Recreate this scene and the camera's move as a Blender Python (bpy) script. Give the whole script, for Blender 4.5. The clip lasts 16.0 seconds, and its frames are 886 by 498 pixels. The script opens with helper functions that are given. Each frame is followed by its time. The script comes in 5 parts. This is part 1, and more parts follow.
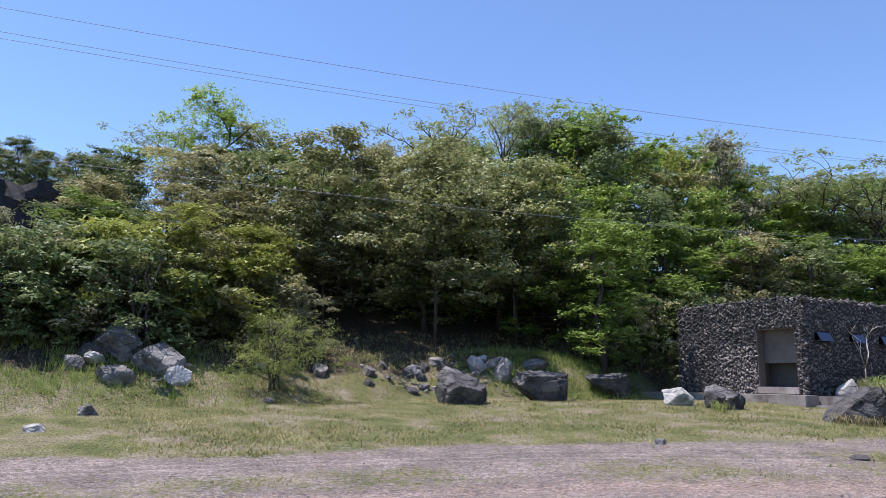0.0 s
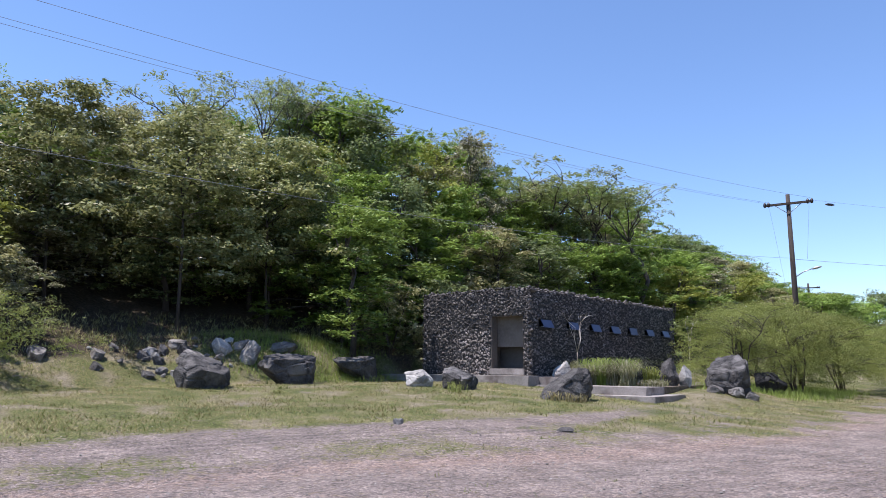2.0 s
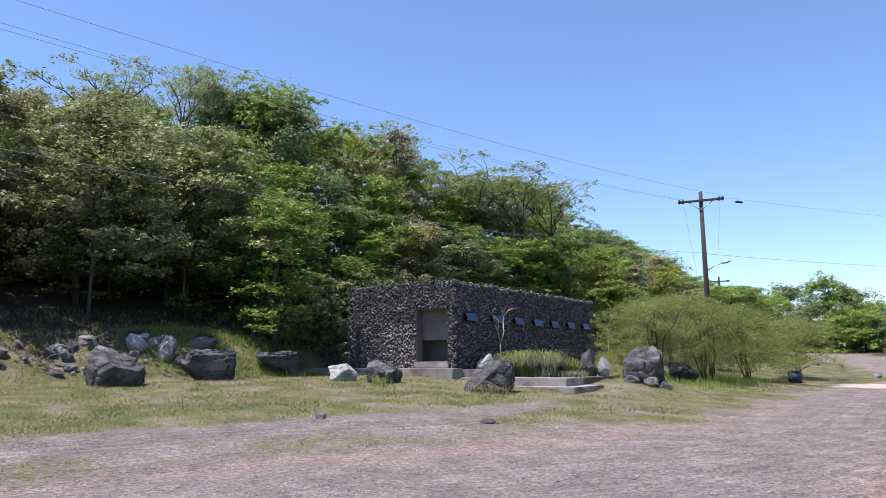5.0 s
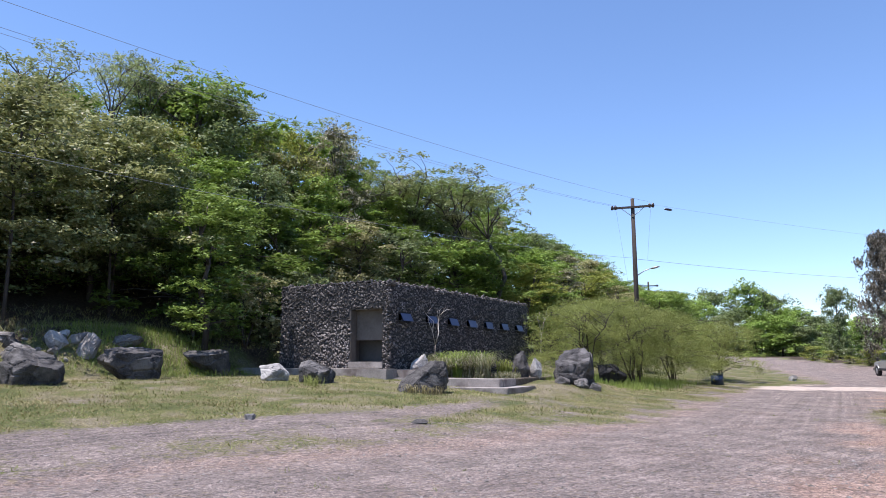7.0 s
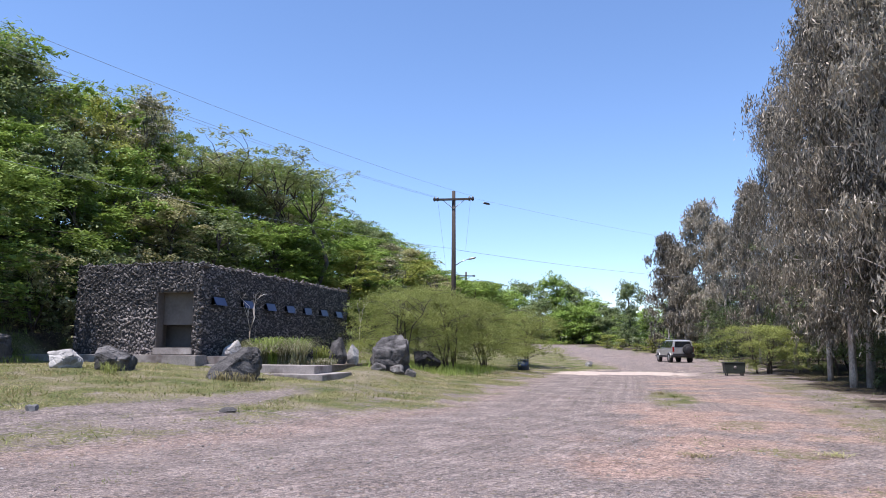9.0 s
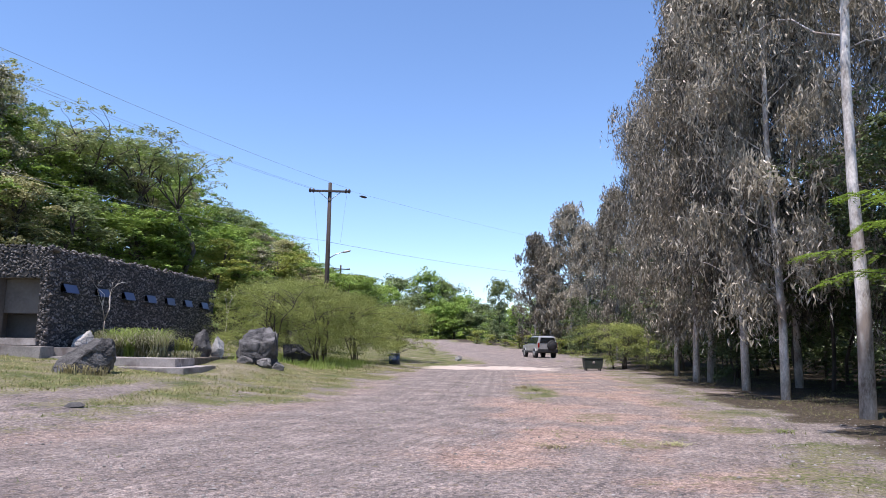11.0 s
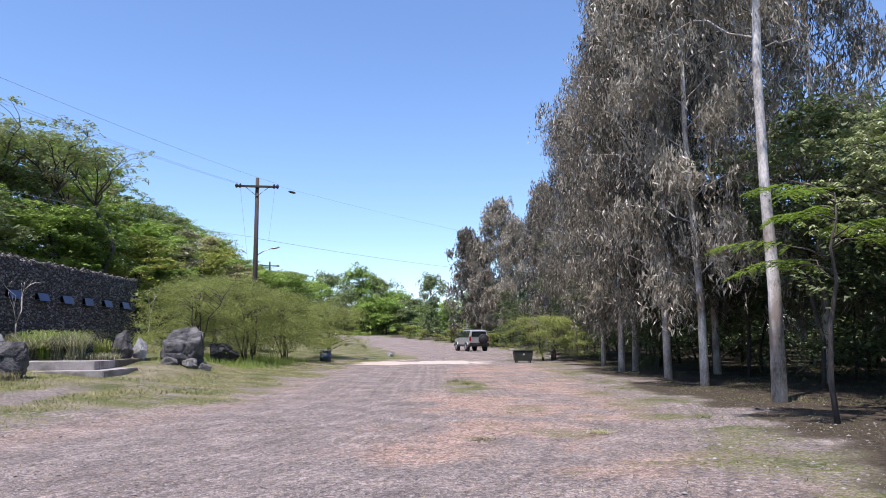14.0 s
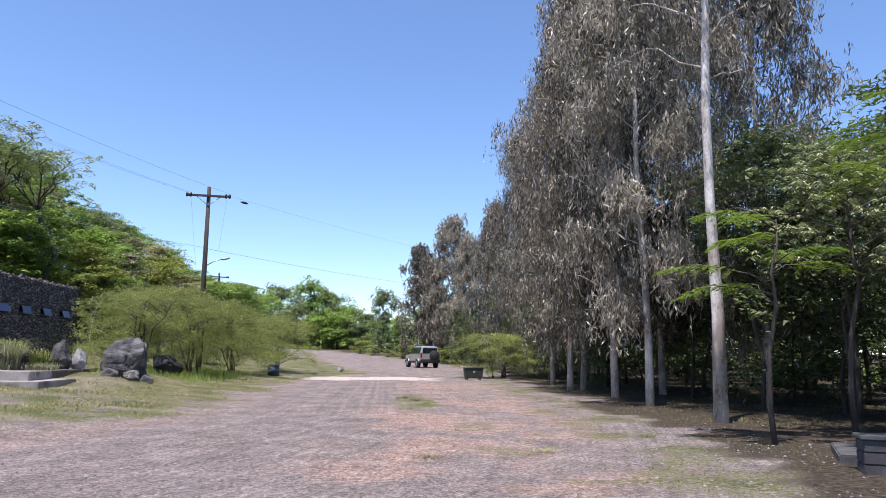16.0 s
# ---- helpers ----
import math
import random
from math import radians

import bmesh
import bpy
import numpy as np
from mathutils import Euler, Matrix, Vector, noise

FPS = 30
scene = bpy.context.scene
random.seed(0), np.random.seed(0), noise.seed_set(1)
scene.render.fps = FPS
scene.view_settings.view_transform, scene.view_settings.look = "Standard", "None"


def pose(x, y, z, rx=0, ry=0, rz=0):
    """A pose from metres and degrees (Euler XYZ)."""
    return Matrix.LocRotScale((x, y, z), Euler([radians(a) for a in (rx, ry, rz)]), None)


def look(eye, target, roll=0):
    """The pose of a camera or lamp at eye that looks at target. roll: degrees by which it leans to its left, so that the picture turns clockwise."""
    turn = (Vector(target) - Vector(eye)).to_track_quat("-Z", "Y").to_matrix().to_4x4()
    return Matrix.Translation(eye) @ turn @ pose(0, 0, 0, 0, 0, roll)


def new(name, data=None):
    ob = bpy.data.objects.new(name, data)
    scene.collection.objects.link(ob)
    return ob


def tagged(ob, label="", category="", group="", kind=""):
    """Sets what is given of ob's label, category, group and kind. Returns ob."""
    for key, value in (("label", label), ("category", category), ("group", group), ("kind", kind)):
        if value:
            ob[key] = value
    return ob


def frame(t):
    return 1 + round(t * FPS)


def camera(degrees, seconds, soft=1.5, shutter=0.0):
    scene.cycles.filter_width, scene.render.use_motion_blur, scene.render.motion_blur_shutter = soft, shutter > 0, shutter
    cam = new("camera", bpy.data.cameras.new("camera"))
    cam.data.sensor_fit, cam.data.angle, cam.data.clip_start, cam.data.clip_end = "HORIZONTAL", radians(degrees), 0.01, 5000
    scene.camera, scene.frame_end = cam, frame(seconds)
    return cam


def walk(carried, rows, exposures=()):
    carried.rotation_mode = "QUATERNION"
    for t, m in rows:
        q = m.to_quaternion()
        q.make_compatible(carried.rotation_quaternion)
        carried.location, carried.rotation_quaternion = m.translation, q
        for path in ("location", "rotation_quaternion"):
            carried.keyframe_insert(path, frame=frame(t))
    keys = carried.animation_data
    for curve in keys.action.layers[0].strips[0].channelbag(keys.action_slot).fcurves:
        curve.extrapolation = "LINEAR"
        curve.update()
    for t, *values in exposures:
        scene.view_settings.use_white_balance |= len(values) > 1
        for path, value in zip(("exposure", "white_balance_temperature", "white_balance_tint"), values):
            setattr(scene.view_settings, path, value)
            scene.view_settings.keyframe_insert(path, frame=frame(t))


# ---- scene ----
# The camera turns on the spot, held at arm's length: seconds, x, y, heading, pitch, roll
EYE = 1.6
ROWS = [
    (0.0, -0.401, 0.189, 59.38, 10.55, 0.45),
    (0.5, -0.380, 0.228, 53.73, 9.63, 0.64),
    (1.0, -0.355, 0.266, 47.72, 9.50, 0.60),
    (1.5, -0.334, 0.292, 43.44, 9.50, 0.30),
    (2.0, -0.314, 0.313, 39.76, 9.32, 0.19),
    (2.5, -0.301, 0.325, 37.45, 9.13, -0.10),
    (3.0, -0.289, 0.336, 35.39, 8.70, -0.49),
    (3.5, -0.282, 0.342, 34.13, 8.65, -0.42),
    (3.7, -0.280, 0.344, 33.83, 8.90, -0.50),
    (5.8, -0.279, 0.345, 33.65, 8.72, -0.46),
    (6.0, -0.275, 0.348, 32.99, 8.96, -0.51),
    (6.5, -0.265, 0.356, 31.28, 9.29, -0.02),
    (7.0, -0.248, 0.368, 28.63, 8.80, -0.03),
    (7.5, -0.222, 0.384, 24.69, 8.95, -0.15),
    (8.0, -0.194, 0.399, 20.59, 8.57, -0.50),
    (8.5, -0.170, 0.410, 17.13, 8.25, -0.36),
    (9.0, -0.149, 0.418, 14.34, 7.75, 0.21),
    (9.5, -0.121, 0.427, 10.53, 7.73, 0.95),
    (10.0, -0.097, 0.433, 7.25, 8.09, 0.76),
    (10.2, -0.090, 0.434, 6.40, 7.72, 0.86),
    (12.5, -0.056, 0.440, 1.88, 7.13, -0.12),
    (13.0, -0.048, 0.441, 0.81, 6.87, -0.05),
    (13.5, -0.042, 0.442, 0.04, 6.85, 0.06),
    (14.0, -0.031, 0.442, -1.30, 7.01, -0.39),
    (14.5, -0.032, 0.442, -1.27, 7.14, -0.75),
    (15.0, -0.022, 0.443, -2.45, 7.63, 0.11),
    (15.5, -0.011, 0.443, -3.87, 7.92, 0.66),
    (16.0, -0.002, 0.443, -5.05, 8.32, 0.67),
]
cam = camera(64.08, 16.0, soft=0.6)
walk(cam, [(t, pose(x, y, EYE, 90 + pitch, 0, head) @ pose(0, 0, 0, 0, 0, roll)) for t, x, y, head, pitch, roll in ROWS],
     [(0.0, 0.56, 5920, 17), (16.0, 0.56, 5920, 17)])

# ---- light ----
SUN_FROM = Vector((-0.20, -0.25, 0.94)).normalized()
world = bpy.data.worlds.new("sky")
scene.world = world
world.use_nodes = True
wn = world.node_tree
sky = wn.nodes.new("ShaderNodeTexSky")
sky.sky_type, sky.sun_disc = "NISHITA", False
sky.sun_elevation = math.asin(SUN_FROM.z)
sky.sun_rotation = math.atan2(SUN_FROM.x, SUN_FROM.y)
sky.air_density, sky.dust_density, sky.ozone_density = 0.95, 0.0, 3.6
wn.links.new(sky.outputs[0], wn.nodes["Background"].inputs[0])
wn.nodes["Background"].inputs[1].default_value = 0.138
sun = new("sun", bpy.data.lights.new("sun", "SUN"))
sun.data.energy, sun.data.angle, sun.data.color = 5.0, radians(0.5), (1.0, 0.91, 0.79)
sun.matrix_world = look(SUN_FROM * 60, (0, 0, 0))

# ---- materials ----


def mat(name, c1, c2, scale=6.0, rough=0.8, bump=0.3, metal=0.0, detail=6.0, depth=0.02, island=0.0, spots=None, through_light=0.0, spec=0.5, world_space=True, stretch=(1, 1, 1)):
    """Two-colour noise material with a coarse and a fine scale, relief, and optional spots of a third colour."""
    m = bpy.data.materials.new(name)
    m.use_nodes = True
    t = m.node_tree
    n, l = t.nodes, t.links
    b = n["Principled BSDF"]
    if world_space:
        pos = n.new("ShaderNodeNewGeometry").outputs["Position"]
    else:
        pos = n.new("ShaderNodeTexCoord").outputs["Object"]
    mp = n.new("ShaderNodeMapping")
    mp.inputs["Scale"].default_value = stretch
    l.new(pos, mp.inputs[0])
    coarse = n.new("ShaderNodeTexNoise")
    coarse.inputs["Scale"].default_value, coarse.inputs["Detail"].default_value = scale, detail
    fine = n.new("ShaderNodeTexNoise")
    fine.inputs["Scale"].default_value, fine.inputs["Detail"].default_value = scale * 9, 4
    l.new(mp.outputs[0], coarse.inputs[0])
    l.new(mp.outputs[0], fine.inputs[0])
    add = n.new("ShaderNodeMath")
    add.operation = "MULTIPLY_ADD"
    l.new(fine.outputs[0], add.inputs[0])
    add.inputs[1].default_value = 0.5
    l.new(coarse.outputs[0], add.inputs[2])
    ramp = n.new("ShaderNodeValToRGB")
    ramp.color_ramp.elements[0].position, ramp.color_ramp.elements[1].position = 0.52, 0.98
    ramp.color_ramp.elements[0].color, ramp.color_ramp.elements[1].color = (*c1, 1), (*c2, 1)
    l.new(add.outputs[0], ramp.inputs[0])
    col = ramp.outputs[0]
    if spots:
        sp = n.new("ShaderNodeTexNoise")
        sp.inputs["Scale"].default_value, sp.inputs["Detail"].default_value = scale * 0.6, 3
        l.new(mp.outputs[0], sp.inputs[0])
        sr = n.new("ShaderNodeValToRGB")
        sr.color_ramp.elements[0].position, sr.color_ramp.elements[1].position = 0.52, 0.64
        l.new(sp.outputs[0], sr.inputs[0])
        mx = n.new("ShaderNodeMix")
        mx.data_type = "RGBA"
        l.new(sr.outputs[0], mx.inputs[0])
        l.new(col, mx.inputs[6])
        mx.inputs[7].default_value = (*spots, 1)
        col = mx.outputs[2]
    if island:
        geo = n.new("ShaderNodeNewGeometry")
        info = n.new("ShaderNodeObjectInfo")
        mr = n.new("ShaderNodeMath")
        mr.operation = "ADD"
        l.new(geo.outputs["Random Per Island"], mr.inputs[0])
        l.new(info.outputs["Random"], mr.inputs[1])
        sc = n.new("ShaderNodeMapRange")
        sc.inputs[2].default_value = 2.0
        sc.inputs[3].default_value, sc.inputs[4].default_value = 1 - island, 1 + island
        l.new(mr.outputs[0], sc.inputs[0])
        hs = n.new("ShaderNodeHueSaturation")
        l.new(sc.outputs[0], hs.inputs["Value"])
        l.new(col, hs.inputs["Color"])
        col = hs.outputs[0]
    l.new(col, b.inputs["Base Color"])
    b.inputs["Roughness"].default_value, b.inputs["Metallic"].default_value = rough, metal
    b.inputs["Specular IOR Level"].default_value = spec
    if bump:
        bp = n.new("ShaderNodeBump")
        bp.inputs["Strength"].default_value, bp.inputs["Distance"].default_value = bump, depth
        l.new(add.outputs[0], bp.inputs["Height"])
        l.new(bp.outputs[0], b.inputs["Normal"])
    if through_light:
        tr = n.new("ShaderNodeBsdfTranslucent")
        l.new(col, tr.inputs[0])
        mix = n.new("ShaderNodeMixShader")
        mix.inputs[0].default_value = through_light
        l.new(b.outputs[0], mix.inputs[1])
        l.new(tr.outputs[0], mix.inputs[2])
        l.new(mix.outputs[0], n["Material Output"].inputs[0])
    return m


def leaf_mat(name, c1, c2, island=0.45, rough=0.55, light=0.32, fleck=None, share=0.0):
    """Leaves: colour drifts over the crown and from leaf to leaf; a share of them take the fleck colour."""
    m = mat(name, c1, c2, scale=0.7, rough=rough, bump=0, island=island, through_light=light, spec=0.35, detail=2)
    if fleck:
        n, l = m.node_tree.nodes, m.node_tree.links
        b = n["Principled BSDF"]
        old = b.inputs["Base Color"].links[0].from_socket
        geo = n.new("ShaderNodeNewGeometry")
        gt = n.new("ShaderNodeMath")
        gt.operation = "GREATER_THAN"
        gt.inputs[1].default_value = 1 - share
        l.new(geo.outputs["Random Per Island"], gt.inputs[0])
        mx = n.new("ShaderNodeMix")
        mx.data_type = "RGBA"
        l.new(gt.outputs[0], mx.inputs[0])
        l.new(old, mx.inputs[6])
        mx.inputs[7].default_value = (*fleck, 1)
        l.new(mx.outputs[2], b.inputs["Base Color"])
    return m


M_BASALT = mat("basalt", (0.016, 0.015, 0.016), (0.13, 0.122, 0.118), 3.0, 0.85, 1.0, depth=0.12, spots=(0.17, 0.16, 0.155))
M_PALE_ROCK = mat("pale_rock", (0.24, 0.225, 0.215), (0.55, 0.53, 0.50), 2.2, 0.85, 0.8, depth=0.05, spots=(0.16, 0.155, 0.15))
M_GREY_ROCK = mat("grey_rock", (0.06, 0.055, 0.053), (0.25, 0.232, 0.218), 2.6, 0.88, 1.0, depth=0.07, spots=(0.32, 0.30, 0.28))
# Near-black rock: shade is put into the colour
M_SHADED_ROCK = mat("shaded_rock", (0.010, 0.010, 0.012), (0.035, 0.033, 0.034), 3.0, 0.8, 0.8, depth=0.08)
M_WHITE_ROCK = mat("white_rock", (0.22, 0.21, 0.20), (0.82, 0.80, 0.78), 1.3, 0.85, 0.9, depth=0.06, spots=(0.14, 0.132, 0.128))
M_STONE = mat("wall_stone", (0.03, 0.026, 0.025), (0.29, 0.258, 0.24), 4.0, 0.85, 0.8, depth=0.03, island=0.95)
M_MORTAR = mat("mortar", (0.02, 0.019, 0.02), (0.05, 0.047, 0.047), 5, 0.95, 0.6)
M_SOIL = mat("dry_soil", (0.10, 0.08, 0.06), (0.22, 0.18, 0.14), 6, 0.95, 0.8, depth=0.05)
M_CONCRETE = mat("concrete", (0.20, 0.178, 0.162), (0.38, 0.345, 0.32), 2.0, 0.9, 0.25, depth=0.01, spots=(0.14, 0.115, 0.105))
M_PLASTER = mat("plaster", (0.115, 0.098, 0.085), (0.19, 0.165, 0.145), 1.2, 0.9, 0.15, depth=0.01)
M_INSIDE = mat("dark_interior", (0.07, 0.066, 0.062), (0.11, 0.105, 0.10), 1.2, 0.9, 0.1)
M_BARK = mat("bark", (0.035, 0.027, 0.022), (0.11, 0.09, 0.075), 5, 0.9, 0.8, stretch=(1, 1, 0.25))
M_GUM = mat("gum_bark", (0.20, 0.165, 0.135), (0.86, 0.80, 0.73), 2.6, 0.85, 0.9, depth=0.03, stretch=(1, 1, 0.45), spots=(0.34, 0.275, 0.225))
M_POLE = mat("weathered_timber", (0.03, 0.024, 0.02), (0.095, 0.075, 0.065), 7, 0.9, 0.6, stretch=(1, 1, 0.1))
M_METAL = mat("galvanised", (0.35, 0.36, 0.37), (0.55, 0.55, 0.55), 8, 0.45, 0.05, metal=0.8)
M_CERAMIC = mat("dark_ceramic", (0.03, 0.02, 0.02), (0.06, 0.045, 0.04), 8, 0.3, 0)
M_WIRE = mat("wire", (0.24, 0.25, 0.28), (0.32, 0.33, 0.36), 3, 0.6, 0)
M_BIN = mat("blue_plastic", (0.012, 0.025, 0.07), (0.02, 0.045, 0.11), 5, 0.5, 0.1)
M_TANK = mat("green_paint", (0.012, 0.017, 0.012), (0.028, 0.035, 0.026), 5, 0.6, 0.2)
M_WHITE = mat("white_paint", (0.6, 0.6, 0.6), (0.75, 0.75, 0.75), 3, 0.5, 0)
M_SILVER = mat("silver_paint", (0.42, 0.42, 0.41), (0.54, 0.53, 0.52), 2, 0.3, 0, metal=0.45)
M_RUBBER = mat("rubber", (0.012, 0.012, 0.012), (0.03, 0.03, 0.03), 8, 0.8, 0.2)
M_TRIM = mat("dark_trim", (0.02, 0.02, 0.022), (0.04, 0.04, 0.042), 8, 0.5, 0)
M_RED = mat("red_lens", (0.25, 0.01, 0.01), (0.32, 0.02, 0.02), 8, 0.2, 0)
M_GLASS = mat("tinted_glass", (0.01, 0.012, 0.015), (0.02, 0.022, 0.025), 2, 0.05, 0, spec=0.8)
M_PANE = mat("window_pane", (0.05, 0.06, 0.13), (0.075, 0.09, 0.17), 2, 0.3, 0, spec=0.3)
L_FERN = leaf_mat("feathery_green_leaf", (0.14, 0.23, 0.04), (0.33, 0.43, 0.095), 0.5)
L_DARK = leaf_mat("dark_leaf", (0.10, 0.145, 0.05), (0.28, 0.33, 0.135), fleck=(0.26, 0.28, 0.16), share=0.06)
L_OLIVE = leaf_mat("olive_leaf", (0.18, 0.185, 0.07), (0.46, 0.44, 0.21), 0.5, fleck=(0.48, 0.44, 0.30), share=0.08)
L_CREEPER = leaf_mat("creeper_leaf", (0.15, 0.175, 0.06), (0.41, 0.42, 0.175), 0.5, fleck=(0.52, 0.48, 0.33), share=0.1)
# Leaves behind the gums: closed-canopy shade is put into this darker colour
L_SHADE = leaf_mat("canopy_shade_leaf", (0.05, 0.078, 0.025), (0.15, 0.185, 0.07), 0.5)
L_YELLOW = leaf_mat("yellow_green_leaf", (0.20, 0.235, 0.045), (0.36, 0.38, 0.09))
L_SPARSE = leaf_mat("pale_green_leaf", (0.22, 0.27, 0.10), (0.36, 0.40, 0.17), 0.4)
L_PALE = leaf_mat("pale_grey_leaf", (0.15, 0.165, 0.07), (0.36, 0.35, 0.19), 0.5, fleck=(0.55, 0.50, 0.38), share=0.28)
L_GUM = leaf_mat("gum_leaf", (0.11, 0.10, 0.07), (0.38, 0.34, 0.265), 0.8, 0.4, 0.3, fleck=(0.60, 0.53, 0.43), share=0.12)
L_BROAD = leaf_mat("broad_leaf", (0.15, 0.19, 0.07), (0.32, 0.35, 0.17), 0.5, 0.38, 0.2, fleck=(0.46, 0.46, 0.33), share=0.2)
L_BRIGHT = leaf_mat("bright_fern_leaf", (0.14, 0.225, 0.03), (0.24, 0.33, 0.05), 0.35, 0.5, 0.4)
L_THORN = leaf_mat("thorn_bush_leaf", (0.18, 0.215, 0.05), (0.32, 0.35, 0.11), 0.28, 0.75)
L_GRASS = leaf_mat("dry_grass", (0.16, 0.14, 0.06), (0.40, 0.345, 0.19), 0.6, 0.7)
L_TURF = leaf_mat("green_turf", (0.11, 0.14, 0.04), (0.25, 0.26, 0.095), 0.55, 0.7)
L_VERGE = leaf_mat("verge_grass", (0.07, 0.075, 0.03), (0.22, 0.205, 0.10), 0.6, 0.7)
L_LITTER = leaf_mat("fallen_leaf", (0.16, 0.12, 0.085), (0.42, 0.34, 0.26), 0.6, 0.7)
L_GRASS_GREEN = leaf_mat("long_green_grass", (0.14, 0.21, 0.035), (0.28, 0.34, 0.08), 0.4, 0.6)

# ---- building blocks ----


def mesh_of(name, verts, faces, smooth=False):
    me = bpy.data.meshes.new(name)
    me.from_pydata([tuple(v) for v in verts], [], [tuple(f) for f in faces])
    if smooth:
        me.polygons.foreach_set("use_smooth", [True] * len(me.polygons))
    me.update()
    return me


def quads_mesh(name, co):
    """A mesh of loose blades from an (n, corners, 3) array."""
    n, k = co.shape[:2]
    me = bpy.data.meshes.new(name)
    me.vertices.add(k * n)
    me.vertices.foreach_set("co", np.ascontiguousarray(co, np.float32).ravel())
    me.loops.add(k * n)
    me.loops.foreach_set("vertex_index", np.arange(k * n, dtype=np.int32))
    me.polygons.add(n)
    me.polygons.foreach_set("loop_start", np.arange(0, k * n, k, dtype=np.int32))
    me.polygons.foreach_set("loop_total", np.full(n, k, np.int32))
    me.update(calc_edges=True)
    return me


def part(name, me, material, parent, label=""):
    if isinstance(me, bmesh.types.BMesh):
        bm, me = me, bpy.data.meshes.new(name)
        bm.to_mesh(me)
        bm.free()
    ob = new(name, me)
    if material and not me.materials:
        me.materials.append(material)
    if parent:
        ob.parent = parent
    if label:
        tagged(ob, label)
    return ob


def thing(name, x, y, z, label, category, group="", kind="", rz=0.0):
    ob = new(name)
    ob.matrix_world = pose(x, y, z, 0, 0, rz)
    return tagged(ob, label, category, group, kind)


def box(x0, x1, y0, y1, z0, z1, bevel=0.0, bm=None):
    bm = bm or bmesh.new()
    made = bmesh.ops.create_cube(bm, size=1.0, matrix=Matrix.LocRotScale(((x0 + x1) / 2, (y0 + y1) / 2, (z0 + z1) / 2), None, (x1 - x0, y1 - y0, z1 - z0)))
    if bevel:
        edges = list({e for v in made["verts"] for e in v.link_edges})
        bmesh.ops.bevel(bm, geom=edges, offset=bevel, segments=2, affect="EDGES")
    return bm


def tubes(name, runs, sides=6):
    """Tapered round tubes along runs of (points, radii), joined into one mesh."""
    verts, faces = [], []
    for pts, radii in runs:
        pts = [Vector(p) for p in pts]
        base = len(verts)
        for i, p in enumerate(pts):
            d = (pts[min(i + 1, len(pts) - 1)] - pts[max(i - 1, 0)]).normalized()
            a = d.cross(Vector((0, 0, 1)) if abs(d.z) < 0.9 else Vector((1, 0, 0))).normalized()
            b = d.cross(a)
            for k in range(sides):
                w = 2 * math.pi * k / sides
                verts.append(p + (a * math.cos(w) + b * math.sin(w)) * radii[i])
        for i in range(len(pts) - 1):
            for k in range(sides):
                a0, a1 = base + i * sides + k, base + i * sides + (k + 1) % sides
                faces.append((a0, a1, a1 + sides, a0 + sides))
        faces.append(tuple(base + k for k in reversed(range(sides))))
        faces.append(tuple(base + (len(pts) - 1) * sides + k for k in range(sides)))
    return mesh_of(name, verts, faces, True)


def vnoise(x, y, seed=0):
    """Smooth value noise, 0 to 1."""
    xi, yi = np.floor(x).astype(np.int64), np.floor(y).astype(np.int64)
    fx, fy = x - xi, y - yi
    fx, fy = fx * fx * (3 - 2 * fx), fy * fy * (3 - 2 * fy)

    def h(i, j):
        k = (i * 374761393 + j * 668265263 + seed * 974634777) & 0x7FFFFFFF
        k = ((k ^ (k >> 13)) * 1274126177) & 0x7FFFFFFF
        return ((k ^ (k >> 16)) & 0xFFFF) / 65535.0

    return (h(xi, yi) * (1 - fx) + h(xi + 1, yi) * fx) * (1 - fy) + (h(xi, yi + 1) * (1 - fx) + h(xi + 1, yi + 1) * fx) * fy


def fbm(x, y, seed=0):
    return (vnoise(x, y, seed) + 0.5 * vnoise(2.1 * x, 2.1 * y, seed + 1) + 0.25 * vnoise(4.3 * x, 4.3 * y, seed + 2)) / 1.75


def smooth(a, b, x):
    t = np.clip((np.asarray(x, float) - a) / (b - a), 0, 1)
    return t * t * (3 - 2 * t)


# ---- the lie of the land ----
EDGE = [(-12, -40), (-11, -10), (-10.4, 0), (-9.8, 4.3), (-8.9, 8.3), (-6.7, 12.2), (-4.6, 19.1), (-4.4, 38), (-4.6, 43.2), (-0.6, 49.0), (-2.6, 62), (-5.2, 78), (-12, 104), (-28, 134), (-94, 200)]
RIGHT = [(7, -40), (4.5, 0), (3.2, 8), (4.2, 14), (4.5, 20), (6.0, 40), (6.5, 55), (5.8, 70), (2.6, 88), (-3.5, 108), (-16, 138), (-80, 214)]
HILL = [(-22, -60), (-23, -10), (-24, 0), (-25.5, 12), (-25, 22), (-24, 30), (-22, 45), (-18, 62), (-15, 90), (-22, 130), (-90, 300)]


def sdist(x, y, poly):
    """Distance to a line of points, positive on its left."""
    x, y = np.asarray(x, float), np.asarray(y, float)
    best, sign = np.full(x.shape, 1e9), np.ones(x.shape)
    for (ax, ay), (bx, by) in zip(poly[:-1], poly[1:]):
        ux, uy = bx - ax, by - ay
        t = np.clip(((x - ax) * ux + (y - ay) * uy) / (ux * ux + uy * uy), 0, 1)
        dx, dy = x - ax - t * ux, y - ay - t * uy
        d = np.hypot(dx, dy)
        near = d < best
        best, sign = np.where(near, d, best), np.where(near, np.sign(ux * dy - uy * dx), sign)
    return best * sign


